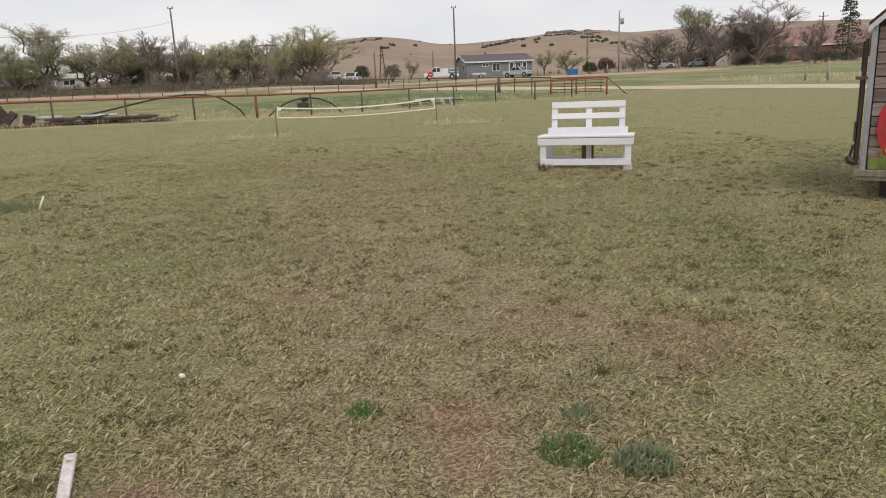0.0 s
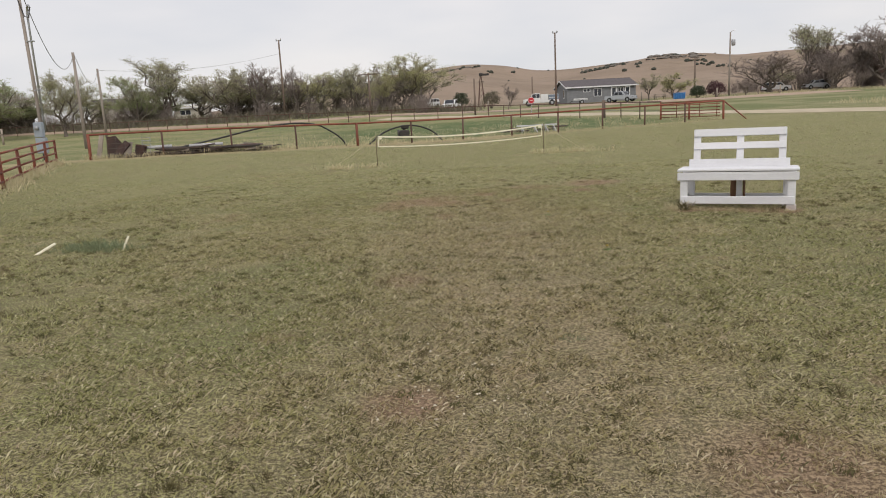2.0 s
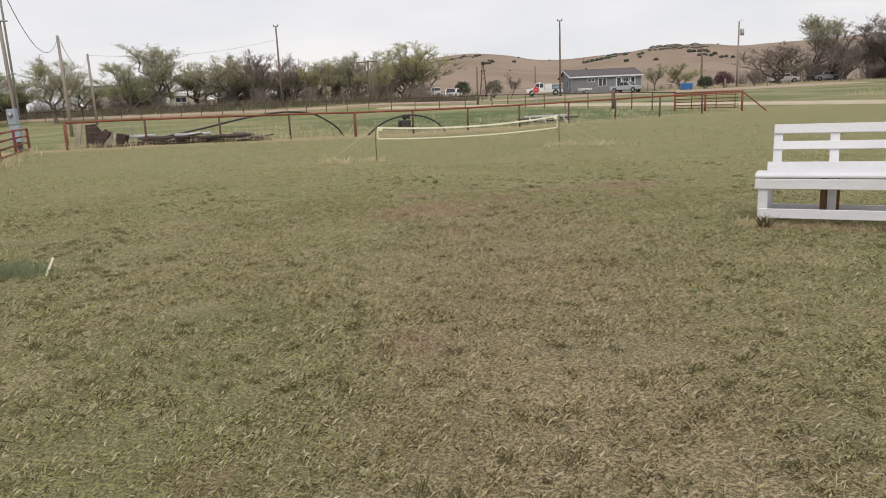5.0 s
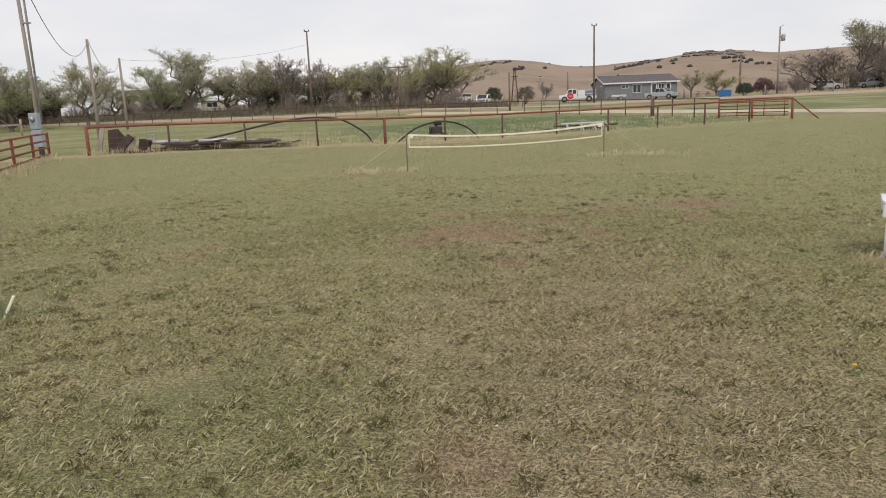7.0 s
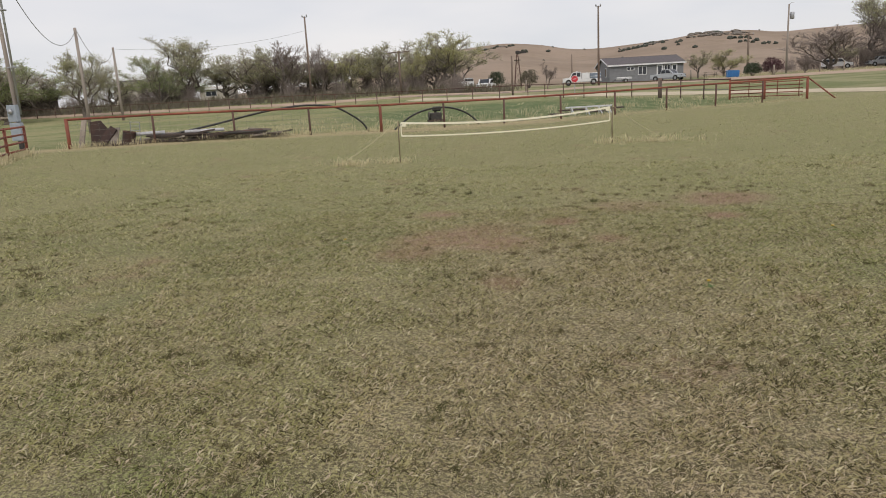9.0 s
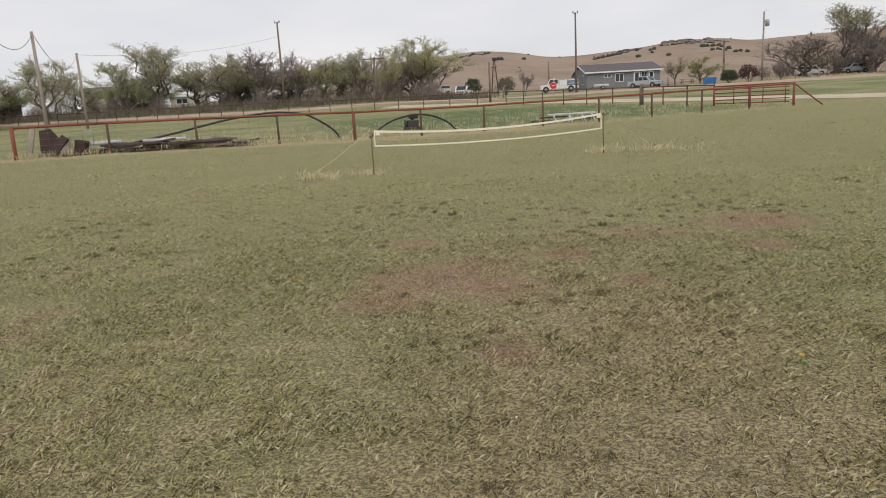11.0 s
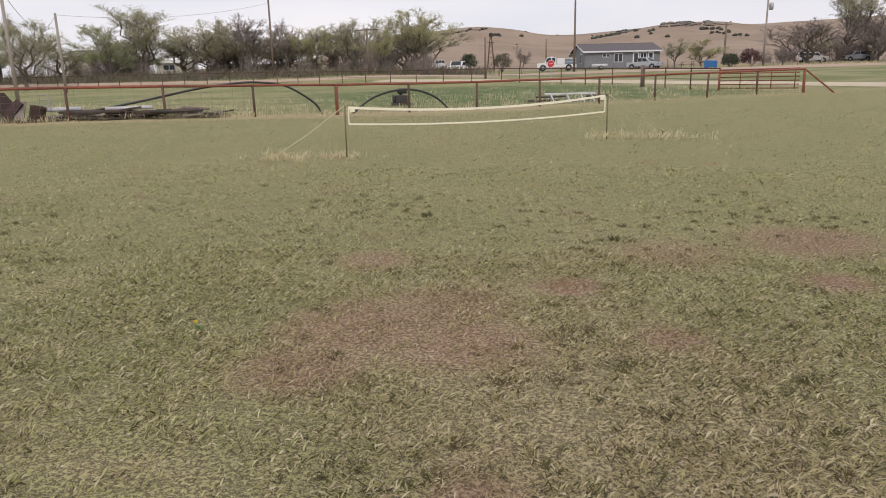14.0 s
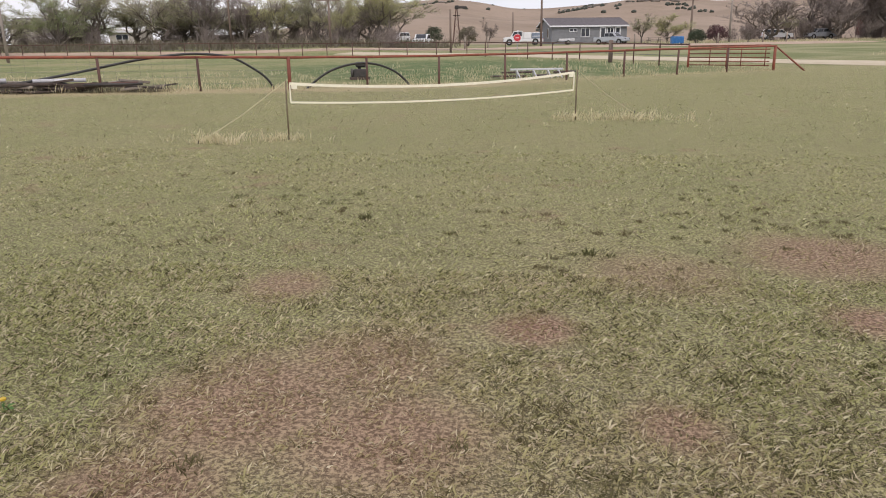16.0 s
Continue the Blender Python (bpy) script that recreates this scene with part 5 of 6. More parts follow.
    for a in range(10):
        t = radians(18 + 36 * a)
        part("wheel_spoke", Shape().tube([(wx + 0.09 * math.cos(t), -0.010, wz + 0.09 * math.sin(t)), (wx + (R - 0.07) * math.cos(t), -0.010, wz + (R - 0.07) * math.sin(t))], 0.018, 5), M_REDPAINT, c)
    part("wheel_hub", Shape().disc((wx, -0.015, wz), 0.1, 0.03, 18), M_REDPAINT, c)
    part("pale_upright", Shape().box((0.36, -0.03, z0 + 0.75), (0.05, 0.02, 0.9), bevel=0.003), M_WHITEPIPE, c)
    stems, blooms, leaves = Shape(), Shape(), Shape()
    for k in range(70):
        x, h = rs.uniform(0.10, 1.9), rs.uniform(0.05, 0.36)
        lean = rs.uniform(-0.05, 0.05)
        stems.tube([(x, -0.016, z0 + 0.04), (x + lean, -0.02, z0 + 0.04 + h)], 0.006, 4, False)
        for j in range(3):
            hh = h * rs.uniform(0.3, 0.95)
            cx = x + lean * hh / h
            leaves.add([(cx, -0.02, z0 + 0.04 + hh), (cx + rs.choice((-1, 1)) * rs.uniform(0.03, 0.07), -0.024, z0 + 0.07 + hh), (cx, -0.022, z0 + 0.075 + hh)], [(0, 1, 2)])
        if k % 2:
            blooms.disc((x + lean, -0.028, z0 + 0.05 + h), rs.uniform(0.015, 0.032), 0.008, 7)
    part("painted_stems", stems, M_GREENPAINT, c)
    part("painted_leaves", leaves, M_GREENPAINT, c)
    part("painted_flowers", blooms, M_YELLOWPAINT, c, "yellow painted flowers")
    part("painted_grass", Shape().box((w / 2, -0.004, z0 + 0.10), (w - 0.14, 0.006, 0.12)), M_GREENPAINT, c, "green painted meadow band")
    return c


cabin(pose(4.67, 6.68, gz(4.5, 7.3) - 0.02, 0, 0, -34) @ Matrix.Scale(1.07, 4))


# ---- trees and shrubs ----
class Limbs:
    """Grows a tree's branches into a lumpy crown: limbs, boughs, branches, twigs."""

    def __init__(self, seed, height, wide, low):
        self.rs, self.lines, self.seed = random.Random(seed), [], seed
        self.h, self.wide, self.low = height, wide, low

    def inside(self, shell=0.0):
        """A point of the crown, with an uneven outline."""
        rs = self.rs
        a, u = rs.uniform(0, 2 * math.pi), rs.uniform(-1, 1)
        q = math.sqrt(1 - u * u)
        d = Vector((math.cos(a) * q, math.sin(a) * q, u))
        lump = 1 + 0.45 * noise.noise(d * 1.7 + Vector((self.seed * 3.1, 0, 0)))
        r = lump * rs.uniform(shell, 1.0) ** 0.45
        mid, half = self.h * (1 + self.low) / 2, self.h * (1 - self.low) / 2
        return Vector((d.x * self.wide * r, d.y * self.wide * r, mid + d.z * half * r))

    def limb(self, a, b, r0, r1, level, bow, segs):
        """A wavering branch from a to b that first climbs, then leans out."""
        rs, pts, rad = self.rs, [], []
        ctrl = a.lerp(b, 0.45) + Vector((0, 0, bow * (b - a).length))
        wave = (b - a).length * 0.035
        for i in range(segs + 1):
            t = i / segs
            p = a * (1 - t) ** 2 + ctrl * 2 * t * (1 - t) + b * t * t
            if 0 < i < segs:
                p = p + Vector((rs.gauss(0, wave), rs.gauss(0, wave), rs.gauss(0, wave)))
            pts.append(p)
            rad.append(r0 + (r1 - r0) * t)
        self.lines.append((pts, rad, level))
        return pts

    def along(self, pts, t):
        k = t * (len(pts) - 1)
        i = min(int(k), len(pts) - 2)
        return pts[i].lerp(pts[i + 1], k - i)

    def sprout(self, pts, t, spread, length, up):
        """The tip of a branch that leaves its parent at t, at an angle, and turns upwards."""
        rs = self.rs
        a = self.along(pts, t)
        d = (self.along(pts, min(1.0, t + 0.1)) - self.along(pts, max(0.0, t - 0.1))).normalized()
        side = Vector((rs.gauss(0, 1), rs.gauss(0, 1), rs.gauss(0, 0.6)))
        side = (side - d * side.dot(d)).normalized()
        e = (d + side * spread * rs.uniform(0.6, 1.3) + Vector((0, 0, up))).normalized()
        return a, a + e * length * rs.uniform(0.65, 1.25)

    def build(self, stems, fine):
        """Limbs that rise like a vase from a low fork, with boughs, branches and many fine twigs."""
        rs, h = self.rs, self.h
        r0 = h * 0.019
        fork = Vector((rs.gauss(0, 0.08), rs.gauss(0, 0.08), h * self.low * 0.7 + 0.15))
        self.lines.append(([Vector((0, 0, -0.2)), fork * 0.5, fork], [r0 * 1.35, r0 * 1.15, r0], 0))
        for k in range(stems):
            a = 2 * math.pi * (k + rs.uniform(-0.3, 0.3)) / stems
            out = self.wide * rs.choice((0.25, 0.55, 0.8, 0.95)) * rs.uniform(0.8, 1.05)
            top = h * (0.97 - 0.34 * (out / self.wide) ** 2) * rs.uniform(0.86, 1.04)
            goal = Vector((math.cos(a) * out, math.sin(a) * out, top))
            main = self.limb(fork, goal, r0 * 0.72, r0 * 0.12, 0, -0.06 + 0.10 * rs.random(), 7)
            for _ in range(10):
                t = rs.uniform(0.22, 0.97)
                p, q = self.sprout(main, t, 0.75, h * 0.30 * (1.15 - 0.6 * t), 0.30)
                q.z = max(q.z, h * (self.low * 0.6 + 0.05))
                bough = self.limb(p, q, r0 * 0.26 * (1.2 - 0.6 * t), r0 * 0.07, 1, 0.0, 4)
                for _ in range(7):
                    c, e = self.sprout(bough, rs.uniform(0.25, 1.0), 0.8, h * 0.105, 0.35)
                    twig = self.limb(c, e, 0.020, 0.012, 2, 0.02, 2)
                    for _ in range(fine):
                        f, g = self.sprout(twig, rs.uniform(0.2, 1.0), 0.9, h * 0.055, 0.35)
                        self.limb(f, g, 0.013, 0.008, 3, 0.0, 1)
        return self


def cluster(rs, centres, per, size, spread, flat=0.7):
    """Small leaf faces scattered round centres."""
    verts, faces = [], []
    for c in centres:
        for _ in range(per):
            p = c + Vector((rs.gauss(0, spread), rs.gauss(0, spread), rs.gauss(0, spread * flat)))
            a = Vector((rs.gauss(0, 1), rs.gauss(0, 1), rs.gauss(0, 1))).normalized() * size * rs.uniform(0.6, 1.4)
            b = a.cross(Vector((rs.gauss(0, 1), rs.gauss(0, 1), rs.gauss(0, 1)))).normalized() * size * rs.uniform(0.4, 0.9)
            k = len(verts)
            verts += [p - a, p + b * 0.8, p + a, p - b * 0.8]
            faces.append((k, k + 1, k + 2, k + 3))
    me = bpy.data.meshes.new("crown")
    me.from_pydata(verts, [], faces)
    return me


def tree_proto(seed, height, stems, wide, low, bark, leaf, per, size, scatter, label, twig, fine=3):
    """A tree of about that height and half width at the origin; low is where the crown begins, as a share of the height."""
    g = Limbs(seed, height, wide, low).build(stems, fine)
    wood, thin = Shape(), Shape()
    for pts, rad, level in g.lines:
        (wood if level < 2 else thin).tube(pts, [max(r, 0.010) for r in rad], 6 if level < 1 else 4 if level < 2 else 3, False)
    t = thing("tree", Matrix.Identity(4), label, "tree")
    part("trunk", wood, bark, t, "", True)
    part("branchwork", thin, twig, t)["kind"] = "stuff"
    if leaf:
        spots = [p for pts, rad, level in g.lines if level >= 2 for p in pts[1:] if noise.noise(p * 0.5 + Vector((seed, 0, 0))) > -0.22]
        part("crown", cluster(g.rs, spots, per, size, scatter), leaf, t)["kind"] = "stuff"
    return t


def bush_proto(seed, w, h, leaf, count, size, label, name="bush", cone=False):
    rs = random.Random(seed)
    t = thing(name, Matrix.Identity(4), label, "tree" if cone else "bush")
    if cone:
        wood = Shape().tube([(0, 0, -0.2), (0, 0, h * 0.5), (0, 0, h)], [0.22, 0.13, 0.02], 8)
        cs = []
        for i in range(26):
            z = h * (0.10 + 0.88 * i / 26)
            r = w * (1 - z / h) ** 0.8
            for b in range(7):
                a = rs.uniform(0, 2 * math.pi)
                e = Vector((math.cos(a) * r, math.sin(a) * r, z - r * 0.12 + rs.uniform(-0.2, 0.2)))
                wood.tube([(0, 0, z), tuple(e)], [0.03, 0.01], 3, False)
                cs += [Vector((0, 0, z)).lerp(e, f) for f in (0.35, 0.55, 0.75, 0.92, 1.0)]
        me = cluster(rs, cs, 4, size, 0.16, 0.5)
        part("trunk", wood, M_BARK, t)
    else:
        wood = Shape()
        cs = []
        for _ in range(count):
            a, u, rr = rs.uniform(0, 2 * math.pi), rs.uniform(-0.35, 1), rs.uniform(0.55, 1.0)
            q = math.sqrt(max(0, 1 - max(u, 0) ** 2))
            bump = 1 + 0.25 * noise.noise((math.cos(a) * 1.5 + seed, math.sin(a) * 1.5, u * 2))
            cs.append(Vector((math.cos(a) * q * w * rr * bump, math.sin(a) * q * w * rr * bump, h * 0.42 + u * h * 0.55 * rr * bump)))
        for k in range(9):
            wood.tube([(0, 0, -0.1), tuple(cs[k * 3] * 0.5), tuple(cs[k * 3])], [0.05, 0.03, 0.012], 4, False)
        me = cluster(rs, cs, 5, size, 0.14)
        part("stem_work", wood, M_BARK, t)
    part("crown", me, leaf, t)["kind"] = "stuff"
    return t


def brush_proto(seed):
    """Dense leafless brush: a fan of many thin stems with side twigs, 4 m high."""
    rs = random.Random(seed)
    t = thing("brush", Matrix.Identity(4), "dense grey-brown leafless brush under trees", "brush")
    stems = Shape()
    for _ in range(64):
        a, out = rs.uniform(0, 2 * math.pi), abs(rs.gauss(0, 0.55))
        p = Vector((rs.gauss(0, 0.9), rs.gauss(0, 0.9), -0.1))
        d = Vector((math.cos(a) * out, math.sin(a) * out, 1)).normalized()
        h = rs.uniform(1.6, 4.0)
        pts = [p]
        for k in range(3):
            d = (d + Vector((rs.gauss(0, 0.18), rs.gauss(0, 0.18), 0.05))).normalized()
            pts.append(pts[-1] + d * h / 3)
        stems.tube(pts, [0.045, 0.036, 0.026, 0.016], 3, False)
        for q in pts[1:]:
            for _ in range(2):
                e = q + Vector((rs.gauss(0, 0.35), rs.gauss(0, 0.35), abs(rs.gauss(0.25, 0.25))))
                stems.tube([q, e], [0.024, 0.014], 3, False)
    part("thicket", stems, M_TWIG, t)["kind"] = "stuff"
    me = cluster(rs, [Vector((rs.gauss(0, 1.1), rs.gauss(0, 1.1), rs.uniform(0.1, 2.6))) for _ in range(260)], 2, 0.075, 0.25)
    part("crown", me, M_BRUSH, t)["kind"] = "stuff"
    return t


P_SEMI = [tree_proto(s, 8.0, 6, 3.3, 0.14, M_BARK, M_LEAF_OLIVE, 4, 0.056, 0.10, "old many-stemmed tree in thin olive spring leaf", M_TWIGPALE, 4) for s in (21, 22, 23, 24)]
P_GREEN = [tree_proto(s, 7.0, 7, 3.4, 0.04, M_BARK, M_LEAF_GREEN, 6, 0.055, 0.13, "bushy tree in fresh green spring leaf", M_TWIGPALE, 4) for s in (31, 32)]
P_YELLOW = [tree_proto(s, 8.0, 6, 3.5, 0.16, M_BARK, M_LEAF_YELLOW, 7, 0.052, 0.12, "spreading tree in pale yellow-green spring leaf", M_TWIGPALE, 4) for s in (41, 42)]
P_BARE = [tree_proto(s, 8.0, 6, 3.2, 0.10, M_BARK, None, 0, 0, 0, "bare grey branching tree without leaves", M_TWIG, 5) for s in (51, 52, 53)]
P_SPARSE = [tree_proto(s, 8.5, 5, 2.6, 0.3, M_BARK, M_LEAF_OLIVE, 4, 0.065, 0.12, "tall tree with thin olive leaf tufts", M_TWIG) for s in (71, 72)]
P_BRUSH = [brush_proto(s) for s in (61, 62, 63)]
PROTOS = P_SEMI + P_GREEN + P_YELLOW + P_BARE + P_BRUSH + P_SPARSE
SIZE = {}
for p in PROTOS:
    xs = sorted(math.hypot(v.co.x, v.co.y) for o in p.children for v in o.data.vertices)
    SIZE[p] = (xs[int(len(xs) * 0.975)], sorted(v.co.z for o in p.children for v in o.data.vertices)[int(-0.015 * sum(len(o.data.vertices) for o in p.children)) - 1])
used = set()


def plant(p, x, y, h, half, turn, group=""):
    """Puts a tree of that height and half width; the first one is the model itself."""
    r, top = SIZE[p]
    sx, sz = half / r * 1.05, h / top
    m = pose(x, y, gz(x, y), 0, 0, turn) @ Matrix.Diagonal((sx, sx, sz, 1))
    if p in used:
        return copy_thing(p, m)
    used.add(p)
    p.matrix_basis = m
    return p


rs = random.Random(9)
LEFT = [(P_GREEN[0], -64.5, 70, 7.4, 5.8), (P_SEMI[1], -75, 77, 7.9, 5.4), (P_SEMI[0], -57.8, 74, 7.3, 4.5), (P_GREEN[1], -56.4, 86, 6.4, 4.0), (P_SEMI[2], -54.8, 91, 8.6, 5.4),
        (P_GREEN[0], -49.5, 102, 5.6, 4.0), (P_SEMI[0], -46.1, 92, 7.3, 5.2), (P_BARE[0], -40.2, 89, 6.7, 3.8), (P_BARE[1], -34.7, 88, 6.0, 3.2)]
MID = [(P_YELLOW[1], -32.1, 90, 5.4, 3.3), (P_SEMI[1], -27.3, 91, 6.4, 2.7), (P_YELLOW[0], -23.5, 89, 5.1, 3.0), (P_YELLOW[1], -21.6, 97, 11.6, 4.7), (P_SEMI[2], -21.4, 103, 6.2, 2.6),
       (P_BARE[2], -9.2, 113, 3.2, 1.5), (P_SPARSE[0], 11.3, 108, 3.5, 1.8), (P_YELLOW[0], 15.0, 110.5, 6.2, 4.4), (P_BARE[1], 23.9, 105, 2.9, 2.0)]
RIGHT = [(P_BARE[0], 29.9, 116, 5.6, 3.6), (P_SPARSE[0], 33.0, 121, 9.4, 4.3), (P_SPARSE[1], 37.4, 123, 9.6, 4.3), (P_BARE[1], 38.9, 117, 5.6, 4.3), (P_BARE[2], 41.8, 115, 5.3, 4.2),
         (P_BARE[0], 45.8, 116, 9.4, 4.0), (P_BARE[2], 50.3, 118, 9.0, 4.0), (P_BARE[1], 53.4, 113, 6.7, 4.1), (P_BARE[1], 65.3, 119, 5.8, 4.0), (P_BARE[2], 58.8, 129, 5.4, 3.6), (P_BARE[0], 71, 122, 6.5, 4.1),
         (P_BARE[2], 35.0, 119, 6.2, 3.6), (P_BARE[0], 40.5, 121, 6.6, 3.8), (P_BARE[1], 43.6, 119, 6.8, 3.6), (P_BARE[0], 48.2, 121, 6.6, 3.6), (P_BARE[2], 54.5, 119, 6.4, 3.6)]
for k, (p, x, y, h, half) in enumerate(LEFT + MID + RIGHT):
    plant(p, x, y, h * (0.95 if x < -10 else 1.22 if p in P_BARE and x > 27 else 1.0), half * 1.02, 47 * k % 360)
# more of the same behind, which closes the tree line
for k, (x, y, h, half) in enumerate([(-50.5, 99, 6.2, 4.0), (-42.5, 97, 5.9, 3.6), (-37.6, 95, 5.8, 3.2), (-30.0, 97, 5.2, 3.2), (-25.6, 97, 4.8, 3.0), (-60.5, 95, 5.6, 4.2), (-83, 88, 7.0, 5.0), (-68, 92, 5.8, 4.5), (-52.5, 96, 6.6, 3.6), (-47.0, 98, 6.0, 3.4), (-34, 95, 5.0, 3.0), (-40, 100, 6.0, 3.4), (-72, 84, 6.6, 4.2), (-79, 82, 7.2, 4.4), (-28.5, 98, 6.6, 3.2), (-23.8, 101, 6.6, 3.0), (-33, 100, 6.6, 3.2)]):
    plant((P_SEMI + P_BARE[:1] + P_GREEN)[k % 7], x, y, h * 0.78, half * 0.95, 61 * k % 360)
# brush at the foot of the trees
for k in range(76):
    if k >= 58:
        x, y, h = -62 + 2.5 * (k - 58) + rs.uniform(-0.8, 0.8), 96 + rs.uniform(-1, 4), rs.uniform(3.0, 4.4)
    elif k >= 46:
        x, y, h = -88 + 2.4 * (k - 46) + rs.uniform(-0.8, 0.8), 96 + rs.uniform(-1, 6), rs.uniform(2.8, 4.2)
    elif k < 20:
        x, y, h = -62 + 2.3 * k + rs.uniform(-0.8, 0.8), 88 + rs.uniform(-1, 9), rs.uniform(2.0, 3.4)
    else:
        x, y, h = 27.5 + 1.75 * (k - 20) + rs.uniform(-0.8, 0.8), 124.5 + rs.uniform(-1, 6), rs.uniform(3.4, 5.4) * (1.0 if k < 37 else 0.6)
    if abs((x + 0.9) / (y - 4.5) + 0.585) < 0.025:
        continue
    plant(P_BRUSH[k % 3], x, y, h, h * rs.uniform(0.6, 0.85), 37 * k % 360)
for k, (w, h, leaf, x, y, label) in enumerate([
        (1.15, 2.5, M_LEAF_DARK, -15.7, 104, "rounded dark green evergreen bush"), (1.35, 2.6, M_BRUSH, -11.2, 104, "round grey-green bush beside the lane"), (1.05, 1.7, M_LEAF_DARK, 17.3, 103, "rounded dark green bush in the yard"),
        (1.3, 2.2, M_LEAF_PURPLE, 19.6, 103, "rounded dark purple-leaved bush in the yard"), (1.9, 1.9, M_LEAF_DARK, 53.0, 109, "low dark green shrub under bare trees"), (1.5, 1.6, M_LEAF_DARK, 47.5, 113, "low dark green shrub under bare trees")]):
    b = bush_proto(80 + k, w, h, leaf, 420, 0.085, label)
    b.matrix_basis = pose(x, y, gz(x, y))
con = bush_proto(90, 2.9, 12.2, M_LEAF_DARK, 0, 0.15, "tall dark conifer behind bare trees", "conifer", True)
con.matrix_basis = pose(64.6, 126, gz(64.6, 126))

# scattered junipers and rock outcrops on the hills
junipers, rocks = Shape(), Shape()
rs = random.Random(77)


def lump(shape, x, y, r, flat):
    bm = bmesh.new()
    bmesh.ops.create_icosphere(bm, subdivisions=2, radius=1)
    bm.verts.index_update()
    z = gz(x, y)
    o = Vector((rs.uniform(0, 99), 0, 0))
    pts = [Vector((x, y, z + r * flat * 0.3)) + Vector((p.co.x, p.co.y, p.co.z * flat)) * r * (1 + 0.5 * noise.noise(p.co * 1.6 + o)) for p in bm.verts]
    shape.add(pts, [[p.index for p in f.verts] for f in bm.faces])
    bm.free()


for cx, cy, n, s in ((-85, 470, 8, 9), (-70, 500, 6, 5), (-48, 448, 3, 6), (16, 435, 9, 4), (26, 455, 8, 4), (36, 425, 4, 5), (61, 452, 7, 3), (68, 412, 9, 3.5), (70, 385, 5, 5), (74, 368, 4, 2.5), (35, 392, 2, 6)):
    for _ in range(n):
        lump(junipers, cx + rs.gauss(0, s), cy + rs.gauss(0, s), rs.uniform(0.6, 1.5), 0.85)
for _ in range(45):
    lump(junipers, rs.uniform(-150, 260), rs.uniform(260, 520), rs.uniform(0.3, 0.9), 0.8)
for cx, cy, n in ((-88, 490, 30), (22, 448, 14), (66, 440, 22), (60, 465, 14)):
    for _ in range(n):
        lump(rocks, cx + rs.gauss(0, 9), cy + rs.gauss(0, 5), rs.uniform(1.0, 2.8), 0.35)
for nm, sh, mt, lab in (("hill_junipers", junipers, M_JUNIPER, "dark scattered junipers on the dry hillside"), ("hill_rocks", rocks, M_ROCK, "grey rock outcrops on the dry hillside")):
    ob = new(nm, sh.mesh(nm))
    ob.data.materials.append(mt)
    tagged(ob, lab, "bushes" if "jun" in nm else "rocks", kind="stuff")


# ---- grass ----
rng = np.random.default_rng(4)


def blades(name, x, y, h, w, material, label, bend=0.6, z=None, least=0.1):
    """Thin bent blades: two triangles each, in random directions."""
    n = len(x)
    z = ground_z(x, y) if z is None else z
    a = rng.uniform(0, 2 * np.pi, n)
    tilt = rng.uniform(least, 1.0, n) * bend
    dx, dy = np.cos(a), np.sin(a)
    twist = rng.uniform(-1.2, 1.2, n)
    sx, sy, sz = -dy * w / 2 * np.cos(twist), dx * w / 2 * np.cos(twist), w / 2 * np.sin(twist)
    v = np.empty((n, 4, 3), np.float32)
    base = z - 0.004
    v[:, 0] = np.stack([x - sx, y - sy, base - sz], -1)
    v[:, 1] = np.stack([x + sx, y + sy, base + sz], -1)
    rise = h * np.sqrt(np.maximum(0.001, 1 - tilt ** 2))
    arch = 0.55 + 0.12 * (1 - tilt)
    curl = rng.uniform(-0.35, 0.35, n) * h * tilt
    v[:, 2] = np.stack([x + dx * h * tilt * 0.5 + sx * 0.8, y + dy * h * tilt * 0.5 + sy * 0.8, z + rise * arch + 0.002 + sz * 0.8], -1)
    v[:, 3] = np.stack([x + dx * h * tilt - dy * curl, y + dy * h * tilt + dx * curl, z + rise], -1)
    me = bpy.data.meshes.new(name)
    me.vertices.add(4 * n)
    me.vertices.foreach_set("co", v.reshape(-1))
    tri = (np.arange(n)[:, None] * 4 + np.array([[0, 1, 2, 0, 2, 3]])).reshape(-1).astype(np.int32)
    me.loops.add(6 * n)
    me.loops.foreach_set("vertex_index", tri)
    me.polygons.add(2 * n)
    me.polygons.foreach_set("loop_start", np.arange(2 * n, dtype=np.int32) * 3)
    me.update(calc_edges=True)
    me.materials.append(material)
    return tagged(new(name, me), label, "grass", kind="stuff")


def patchy(x, y):
    """0 to 1: how thick the grass is."""
    v = 0.5 + 0.28 * np.sin(x * 1.3 + 2 * np.sin(y * 0.7)) * np.sin(y * 1.1 + 1.5 * np.sin(x * 0.9)) + 0.22 * np.sin(x * 3.7 + y * 1.9) * np.sin(y * 4.3 - x * 2.2)
    for sx, sy, r, k in SPOTS:
        v = v - 0.8 * k * np.exp(-((x - sx) ** 2 + (y - sy) ** 2) / (r * r))
    return np.clip(v, 0.04, 1)


LUMPS = rng.random((512, 512))


def lumpy(x, y, step):
    """0 to 1: smooth random lumps of that size in metres."""
    u, v = x / step, y / step
    i, j = np.floor(u).astype(int), np.floor(v).astype(int)
    a, b = u - i, v - j
    a, b = a * a * (3 - 2 * a), b * b * (3 - 2 * b)
    g = LUMPS
    i0, i1, j0, j1 = i % 512, (i + 1) % 512, j % 512, (j + 1) % 512
    return (g[i0, j0] * (1 - a) + g[i1, j0] * a) * (1 - b) + (g[i0, j1] * (1 - a) + g[i1, j1] * a) * b


